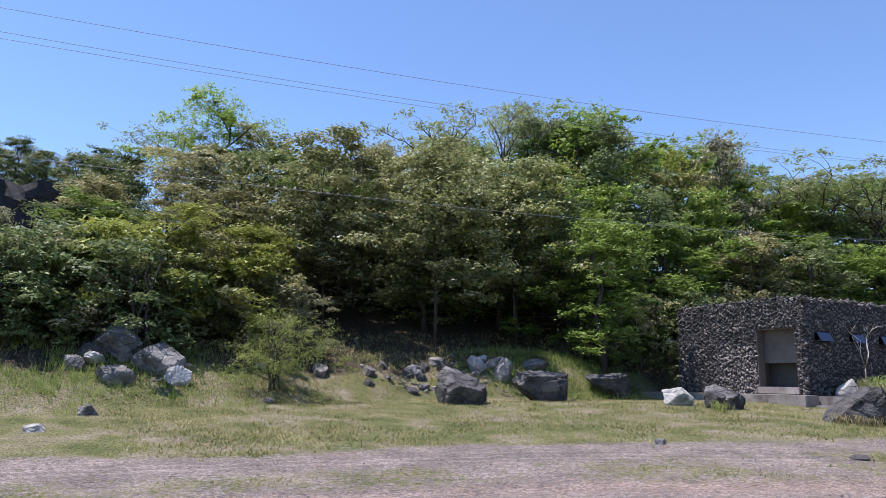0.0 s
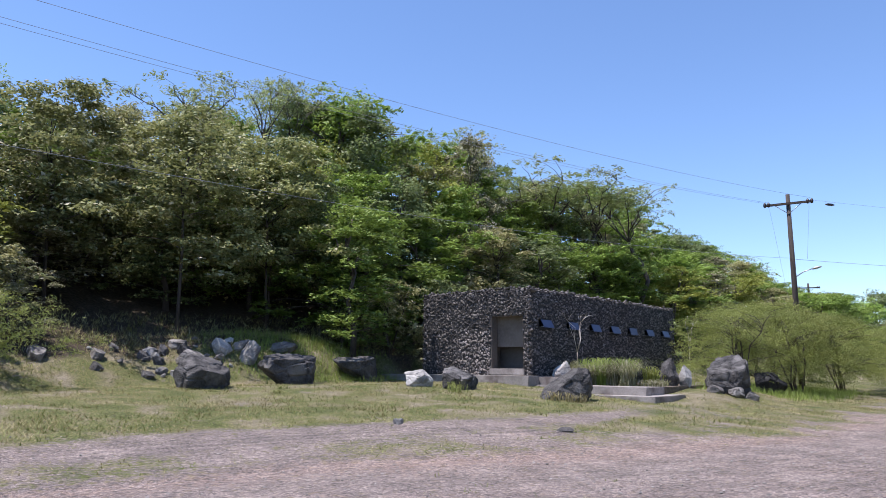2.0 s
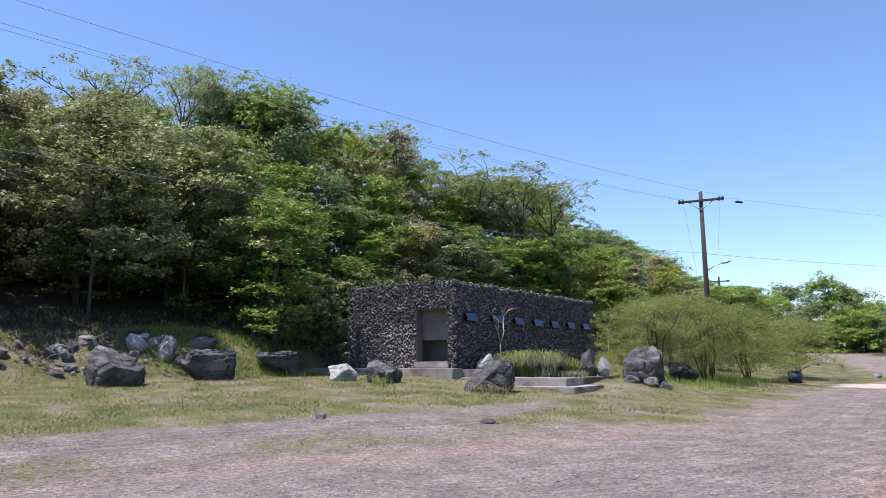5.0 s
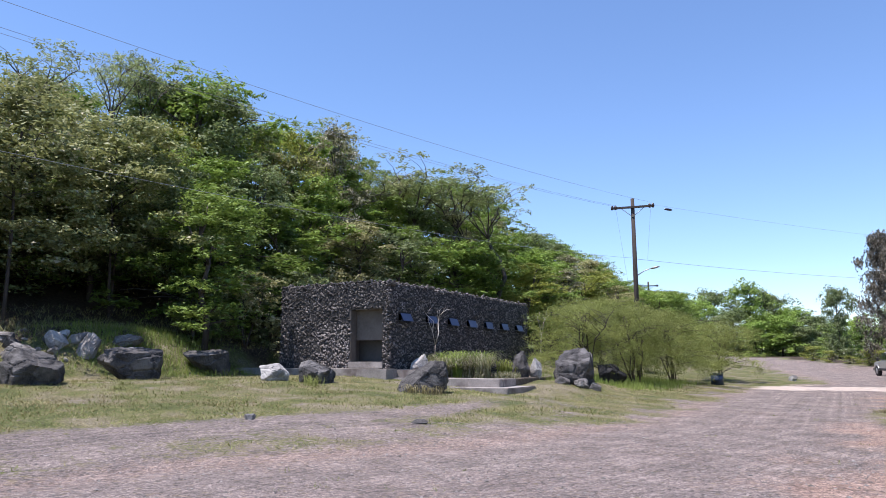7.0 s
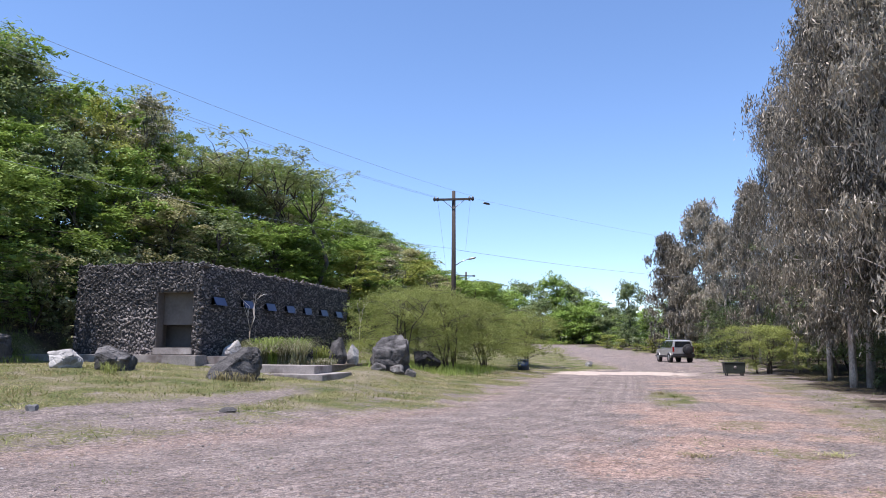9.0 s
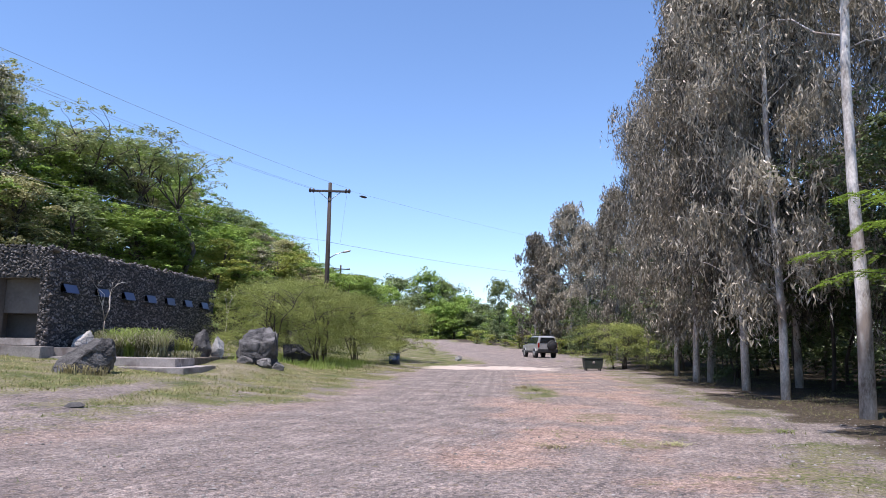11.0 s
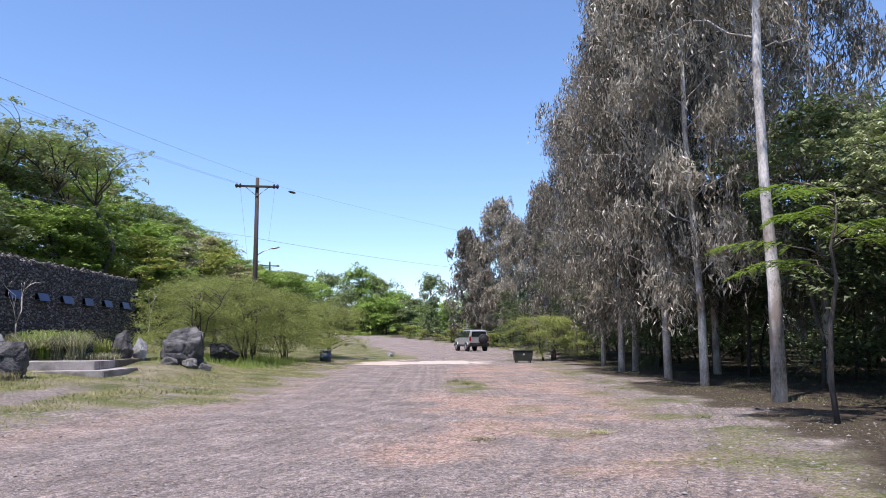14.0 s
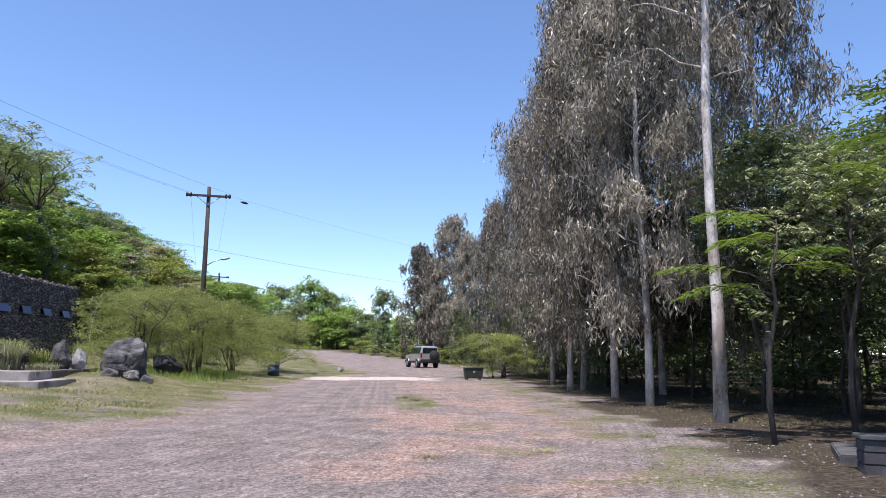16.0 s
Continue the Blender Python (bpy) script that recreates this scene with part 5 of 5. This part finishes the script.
def strap_plant(x, y, z, h, n, seed, label, mat_, spread=0.6, width=0.03):
    """A tussock of arching strap leaves."""
    rng = np.random.default_rng(seed)
    quads = []
    for _ in range(n):
        w = rng.uniform(0, 2 * math.pi)
        d = np.array([math.cos(w), math.sin(w), 0.0])
        side = np.array([-d[1], d[0], 0]) * width * 0.5
        L = h * rng.uniform(0.6, 1.15)
        out = spread * rng.uniform(0.35, 1.0)
        p = np.append(rng.normal(size=2) * 0.12, 0)
        prev = p
        for j in range(1, 5):
            t = j / 4
            q = p + d * out * t ** 1.3 + np.array([0, 0, L * (2.1 * t - 1.55 * t * t)])
            s0, s1 = side * (1.1 - (j - 1) / 4), side * (1.1 - j / 4)
            quads.append([prev - s0, prev + s0, q + s1, q - s1])
            prev = q
    ob = thing("strap_leaf_plant", x, y, z, label, "plant")
    part("leaves", quads_mesh("leaves", np.array(quads)), mat_, ob)
    return ob


rng = np.random.default_rng(9)
for i in range(9):
    strap_plant(-14.5 + 0.3 * i + rng.normal() * 0.1, 25.3 + 0.5 * (i % 2) + rng.normal() * 0.1, 0.85, rng.uniform(1.0, 1.35), 190, 200 + i, "tussock of arching pale green strap leaves", L_GRASS_GREEN if i % 3 == 1 else L_PALE, 1.25, 0.026)
strap_plant(-11.5, 26.0, 0.84, 0.95, 70, 231, "spiky yellow-green yucca beside the wall", L_YELLOW, 0.5, 0.05)
for i, (x, y) in enumerate(((-11.2, 19.3), (-10.9, 19.45), (-11.65, 19.25))):
    strap_plant(x, y, gz(x, y), 0.36, 44, 240 + i, "tuft of long grass against the rock", L_GRASS, 0.35, 0.02)

for i in range(16):
    strap_plant(-12.2 + rng.uniform(0, 1.5), 24.9 + rng.uniform(0, 1.6), 0.84, rng.uniform(0.25, 0.4), 46, 260 + i, "low tuft of dry grey grass in the bed", L_PALE, 0.3, 0.02)


def bare_sapling(x, y, z, h, seed, label):
    rng = np.random.default_rng(seed)
    ob = thing("bare_sapling", x, y, z, label, "tree")
    runs = [limb(rng, (0, 0, -0.1), (0.05, 0, h * 0.45), 0.024, 0.018, 5, 0.03)]
    fork = runs[0][0][-1]
    for k in (-1, 1, 0.3):
        tip = np.array(fork) + (0.1, k * h * 0.2, h * 0.5)
        r = limb(rng, fork, tip, 0.016, 0.007, 5, 0.06)
        runs.append(r)
        for _ in range(3):
            j = int(rng.integers(1, 4))
            runs.append(limb(rng, r[0][j], np.array(r[0][j]) + rng.normal(size=3) * (0.15, 0.3, 0.1) + (0, 0, 0.4), 0.008, 0.004, 4, 0.05))
    part("trunk", tubes("trunk", runs, 5), M_GUM, ob)
    return ob


bare_sapling(-14.6, 25.9, 0.85, 2.9, 1, "leafless pale sapling in the planting bed")
bare_sapling(-14.0, 36.4, 0.8, 3.2, 2, "leafless pale sapling at the building's end")

# ---- bins, bench and car ----
x, y = -6.2, 43.9
ob = thing("bin", x, y, gz(x, y), "dark blue cut-down drum used as a litter bin", "bin")
part("drum", tubes("drum", [([(0, 0, 0), (0, 0, 0.25), (0, 0, 0.28), (0, 0, 0.31), (0, 0, 0.62)], (0.34, 0.34, 0.355, 0.34, 0.34))], 20), M_BIN, ob)
part("rim", tubes("rim", [([(0, 0, 0.6), (0, 0, 0.66)], (0.365, 0.365))], 20), M_BIN, ob)
part("contents", tubes("contents", [([(0, 0, 0.655), (0, 0, 0.67)], (0.31, 0.3))], 16), M_INSIDE, ob)

x, y = 5.6, 42.6
ob = thing("rubbish_container", x, y, gz(x, y), "dark green metal rubbish container on short legs", "container", rz=4)
ob.matrix_world = ob.matrix_world @ Matrix.Diagonal((0.8, 0.8, 0.85, 1))
bm = box(-0.68, 0.68, -0.42, 0.42, 0.16, 0.80, 0.03)
for v in bm.verts:
    if v.co.z < 0.4:
        v.co.x *= 0.9
part("body", bm, M_TANK, ob)
part("lid", box(-0.72, 0.72, -0.46, 0.46, 0.80, 0.86, 0.02), M_TANK, ob)
for sx in (-0.5, 0.5):
    for sy in (-0.3, 0.3):
        part("leg", box(sx - 0.04, sx + 0.04, sy - 0.04, sy + 0.04, -0.05, 0.18), M_TRIM, ob)
part("emblem", tubes("emblem", [([(0.0, -0.425, 0.55), (0.0, -0.432, 0.55)], (0.1, 0.1))], 18), M_CONCRETE, ob, "faded round white emblem")


def block_bench():
    x, y = 7.35, 9.9
    ob = thing("block_bench", x, y, gz(x, y), "low bench of dark weathered concrete blocks", "bench", rz=-22)
    for j in range(3):
        for i in range(3):
            part("block", box(-0.62 + i * 0.41, -0.23 + i * 0.41, -0.22, 0.22, j * 0.165 - 0.02, j * 0.165 + 0.14, 0.012), M_BLOCK, ob)
    part("top", box(-0.66, 0.66, -0.25, 0.25, 0.474, 0.53, 0.012), M_BLOCK, ob)


M_BLOCK = mat("weathered_block", (0.035, 0.035, 0.04), (0.11, 0.107, 0.105), 3.0, 0.9, 0.5, spots=(0.06, 0.055, 0.055))
block_bench()
slab_ob = thing("kerb_slab", 7.6, 11.6, gz(7.6, 11.6), "low grey kerb slab in the shade", "kerb", rz=60)
part("slab", box(-0.9, 0.9, -0.2, 0.2, -0.03, 0.14, 0.02), M_BLOCK, slab_ob)


def build_car():
    x, y = 3.75, 62.5
    ob = thing("car", x, y, gz(x, y), "silver off-road estate car parked on the road", "car", rz=-2)
    ob.matrix_world = pose(x, y, gz(x, y), 0, 0, 15)
    # side outline, nose towards +y; each row: y, half width, sill, waist, roof, roof half width
    bm = bmesh.new()
    rings = []
    for yy, hw, lo, waist, roof, rw in ((-2.2, 0.80, 0.55, 1.12, 1.14, 0.74), (-2.12, 0.86, 0.46, 1.16, 1.72, 0.66), (-1.9, 0.88, 0.42, 1.17, 1.80, 0.68), (-0.6, 0.89, 0.42, 1.16, 1.82, 0.68), (0.25, 0.89, 0.42, 1.13, 1.78, 0.66), (0.95, 0.89, 0.42, 1.10, 1.13, 0.76), (1.9, 0.87, 0.44, 1.02, 1.04, 0.72), (2.22, 0.78, 0.5, 0.92, 0.94, 0.62)):
        pts = [(-hw * 0.94, lo), (-hw, lo + 0.18), (-hw, waist - 0.12), (-hw * 0.97, waist), (-rw, roof - 0.05), (-rw * 0.8, roof), (rw * 0.8, roof), (rw, roof - 0.05), (hw * 0.97, waist), (hw, waist - 0.12), (hw, lo + 0.18), (hw * 0.94, lo)]
        rings.append([bm.verts.new((px, yy, pz)) for px, pz in pts])
    for a, b in zip(rings[:-1], rings[1:]):
        for i in range(12):
            bm.faces.new((a[i], a[(i + 1) % 12], b[(i + 1) % 12], b[i]))
    bm.faces.new(rings[0])
    bm.faces.new(list(reversed(rings[-1])))
    bmesh.ops.recalc_face_normals(bm, faces=bm.faces)
    part("body", bm, M_SILVER, ob)
    part("lower_cladding", box(-0.91, 0.91, -2.16, 2.16, 0.40, 0.60, 0.04), M_TRIM, ob)
    part("rear_bumper", box(-0.87, 0.87, -2.34, -2.15, 0.48, 0.72, 0.04), M_TRIM, ob)
    part("front_bumper", box(-0.82, 0.82, 2.15, 2.36, 0.45, 0.68, 0.04), M_SILVER, ob)
    for sx in (-1, 1):
        for y0, y1 in ((-1.95, -1.15), (-1.05, -0.25), (-0.18, 0.5)):
            b = bmesh.new()
            x0, x1 = sx * 0.88, sx * 0.72
            v = [b.verts.new(p) for p in ((x0, y0, 1.20), (x0, y1 + (0.22 if y1 == 0.5 else 0), 1.20), (x1, y1 - (0.12 if y1 == 0.5 else 0), 1.70), (x1, y0 + 0.03, 1.70))]
            w = [b.verts.new(p.co + Vector((sx * 0.015, 0, 0.004))) for p in v]
            b.faces.new(v)
            b.faces.new(w)
            for i in range(4):
                b.faces.new((v[i], v[(i + 1) % 4], w[(i + 1) % 4], w[i]))
            bmesh.ops.recalc_face_normals(b, faces=b.faces)
            part("side_window", b, M_GLASS, ob)
        part("tail_light", box(sx * 0.78 - 0.07, sx * 0.78 + 0.07, -2.22, -2.12, 0.85, 1.25, 0.02), M_RED, ob)
        part("mirror", box(sx * 1.0 - 0.1, sx * 1.0 + 0.1, 0.62, 0.74, 1.12, 1.32, 0.03), M_TRIM, ob)
        part("roof_rail", tubes("roof_rail", [([(sx * 0.62, -1.8, 1.86), (sx * 0.62, 0.1, 1.88)], (0.025, 0.025))], 6), M_TRIM, ob)
        for yy in (-1.35, 1.35):
            wheel = part("wheel", tubes("wheel", [([(sx * 0.66, yy, 0.36), (sx * 0.70, yy, 0.36), (sx * 0.88, yy, 0.36), (sx * 0.92, yy, 0.36)], (0.36, 0.40, 0.40, 0.36))], 24), M_RUBBER, ob)
            part("rim", tubes("rim", [([(sx * 0.905, yy, 0.36), (sx * 0.93, yy, 0.36)], (0.22, 0.20))], 16), M_METAL, wheel)
            part("wheel_arch", tubes("wheel_arch", [([(sx * 0.895, yy + 0.46 * math.cos(a), 0.36 + 0.46 * math.sin(a)) for a in np.linspace(0.1, 3.04, 9)], [0.035] * 9)], 6), M_METAL, ob)
    for zz in (1.86,):
        for yy in (-1.5, -0.7, 0.0):
            part("roof_bar", tubes("roof_bar", [([(-0.62, yy, zz), (0.62, yy, zz)], (0.02, 0.02))], 6), M_TRIM, ob)
    b = bmesh.new()
    v = [b.verts.new(p) for p in ((-0.68, -2.19, 1.22), (0.68, -2.19, 1.22), (0.6, -2.13, 1.66), (-0.6, -2.13, 1.66))]
    w = [b.verts.new(p.co + Vector((0, -0.02, 0))) for p in v]
    b.faces.new(v), b.faces.new(w)
    for i in range(4):
        b.faces.new((v[i], v[(i + 1) % 4], w[(i + 1) % 4], w[i]))
    bmesh.ops.recalc_face_normals(b, faces=b.faces)
    part("rear_window", b, M_GLASS, ob)
    spare = part("spare_wheel", tubes("spare_wheel", [([(0.34, -2.2, 1.04), (0.34, -2.26, 1.04), (0.34, -2.42, 1.04), (0.34, -2.46, 1.04)], (0.37, 0.42, 0.42, 0.36))], 24), M_RUBBER, ob)
    part("spare_cover", tubes("spare_cover", [([(0.34, -2.455, 1.04), (0.34, -2.475, 1.04)], (0.26, 0.22))], 16), M_TRIM, spare)


build_car()

# ---- grass and small stones ----
WEEDS = [(0.8, 11.7, 0.07, L_GRASS), (2.8, 12.3, 0.07, L_OLIVE), (5.3, 14.3, 0.09, L_TURF), (0.9, 25.6, 0.14, L_GRASS), (1.3, 24.4, 0.12, L_TURF), (-14.5, 18.1, 0.34, L_THORN), (-14.9, 18.4, 0.4, L_THORN), (-18.0, 14.0, 0.16, L_TURF), (-17.2, 13.2, 0.14, L_TURF)]


def scatter(name, label, n, region, height, width, material, want, seed, lean=0.5, blades_each=3, cat="grass"):
    """Grass blades over a stretch of ground, thinned by want(x, y) in 0 to 1."""
    rng = np.random.default_rng(seed)
    x0, x1, y0, y1 = region
    x, y = rng.uniform(x0, x1, n), rng.uniform(y0, y1, n)
    keep = rng.random(n) < want(x, y)
    x, y = x[keep], y[keep]
    z = ground(x, y)
    b = blades_each
    x, y, z = (np.repeat(a, b) for a in (x, y, z))
    k = len(x)
    x, y = x + rng.normal(size=k) * 0.05, y + rng.normal(size=k) * 0.05
    h = height * rng.uniform(0.45, 1.25, k)
    w = rng.uniform(0, 2 * math.pi, k)
    d = np.stack([np.cos(w), np.sin(w), np.zeros(k)], -1)
    side = np.stack([-d[:, 1], d[:, 0], np.zeros(k)], -1) * (width * rng.uniform(0.6, 1.3, k))[:, None] * 0.5
    p = np.stack([x, y, z - 0.03], -1)
    tip = p + d * (lean * rng.uniform(0.5, 1.6, k) * h)[:, None] + np.array([0, 0, 1.0]) * h[:, None]
    co = np.stack([p - side, p + side, tip], 1)
    me = quads_mesh(name, co)
    me.materials.append(material)
    return tagged(new(name, me), label, cat, kind="stuff")


def want_lawn(x, y):
    g = cover(x, y)[0]
    return g * smooth(0.2, 0.6, g) * (0.35 + 0.65 * smooth(0.35, 0.65, fbm(x * 0.5, y * 0.5, 33)))


def want_long(x, y):
    s, w = sdist(x, y, EDGE), sdist(x, y, HILL)
    left = smooth(9, 11, s) * smooth(7, 3, y) * smooth(1.0, -0.5, w)
    mound = smooth(3.2, 1.0, np.hypot((x + 22.8) / 1.1, (y - 18.8) / 1.7))
    bush = smooth(3.5, 1.5, np.abs(x + 9.8)) * smooth(30, 32, y) * smooth(45, 42, y)
    slabs = smooth(1.6, 0.8, np.hypot(x + 10.6, (y - 29.5) / 1.6))
    return np.clip(left * smooth(0.35, 0.55, fbm(x * 0.7, y * 0.7, 40)) + mound + bush * 0.8 + slabs, 0, 1)


def want_verge(x, y):
    w = sdist(x, y, HILL)
    return smooth(-2.2, 0, w) * smooth(5, 1, w) * 0.8


scatter("lawn_grass", "dry yellow-green lawn grass", 260000, (-26, -4, 2, 44), 0.07, 0.03, L_GRASS, want_lawn, 1, 1.4, 1)
scatter("turf", "tufts of green turf among the dry grass", 160000, (-26, -4, 2, 44), 0.095, 0.032, L_TURF, lambda x, y: want_lawn(x, y) * np.maximum((0.35 + 0.65 * smooth(28, 20, y)) * smooth(0.42, 0.6, fbm(x * 0.8, y * 0.8, 51)), smooth(1.6, 0.5, np.abs(sdist(x, y, EDGE) - 5.4)) * smooth(24, 18, y)), 11, 1.0, 1)
scatter("weed_tufts", "scattered weed tufts on lawn and gravel", 15000, (-25, 9, 1, 40), 0.075, 0.022, L_TURF, lambda x, y: (0.06 + 0.6 * cover(x, y)[0]) * smooth(0.5, 0.62, fbm(x * 1.1, y * 1.1, 61)), 12, 0.9, 9)
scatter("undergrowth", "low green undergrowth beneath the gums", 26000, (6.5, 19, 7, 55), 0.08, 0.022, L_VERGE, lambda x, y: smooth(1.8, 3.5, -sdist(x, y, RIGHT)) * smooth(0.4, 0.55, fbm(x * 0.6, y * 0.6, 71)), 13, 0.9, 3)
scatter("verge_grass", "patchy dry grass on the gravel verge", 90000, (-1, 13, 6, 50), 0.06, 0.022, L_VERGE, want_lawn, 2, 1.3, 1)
scatter("long_grass", "long green grass round the rocks", 62000, (-26, -6, -2, 46), 0.30, 0.021, L_GRASS_GREEN, want_long, 3, 0.45, 3)
scatter("weeds", "straggling weeds at the foot of the wood", 12000, (-29, -20, -4, 30), 0.2, 0.03, L_OLIVE, want_verge, 4, 0.8, 3)

scatter("leaf_litter", "fallen grey-brown gum leaves on the verge", 52000, (1.5, 14, 6, 48), 0.012, 0.022, L_LITTER, lambda x, y: smooth(-2.5, 2.0, -sdist(x, y, RIGHT)) * (0.25 + 0.75 * smooth(0.4, 0.6, fbm(x * 0.9, y * 0.9, 81))), 21, 6.0, 1, "leaf litter")


def ground_weed(x, y, h, seed, label, leaf):
    ob = strap_plant(x, y, gz(x, y), h, 60, seed, label, leaf, 0.3, 0.014)
    ob.name = "weed_clump"


for i, (x, y, h, leaf) in enumerate(WEEDS):
    ground_weed(x, y, h, 400 + i, "sprawling dry weed clump on the bare earth", leaf)


def pebbles():
    rng = np.random.default_rng(12)
    n = 60000
    x, y = rng.uniform(-15, 9, n), rng.uniform(3.0, 30, n)
    s = sdist(x, y, EDGE)
    keep = (s < 5) & (rng.random(n) < np.clip(1.1 - np.hypot(x, y) / 22, 0.12, 1) * (0.25 + 0.75 * smooth(0.4, 0.6, fbm(x * 0.6, y * 0.6, 91))))
    x, y = x[keep], y[keep]
    z = ground(x, y)
    base = np.array([(1, 0, 0), (-1, 0, 0), (0, 1, 0), (0, -1, 0), (0, 0, 1), (0, 0, -1.0)])
    tris = np.array([(0, 2, 4), (2, 1, 4), (1, 3, 4), (3, 0, 4), (2, 0, 5), (1, 2, 5), (3, 1, 5), (0, 3, 5)])
    r = 0.007 + 0.026 * rng.random(len(x)) ** 4
    sc = r[:, None] * rng.uniform(0.6, 1.3, (len(x), 3)) * (1, 1, 0.6)
    co = base[None] * sc[:, None] * rng.uniform(0.8, 1.15, (len(x), len(base), 1)) + np.stack([x, y, z + 0.004], -1)[:, None]
    f = tris[None] + (np.arange(len(x)) * len(base))[:, None, None]
    me = mesh_of("pebbles", co.reshape(-1, 3), f.reshape(-1, 3))
    me.materials.append(M_PEBBLE)
    return tagged(new("pebbles", me), "loose grey and pale pebbles on the gravel", "pebbles", kind="stuff")


M_PEBBLE = mat("pebble", (0.18, 0.165, 0.155), (0.42, 0.385, 0.36), 4, 0.9, 0.2, island=0.6)
pebbles()
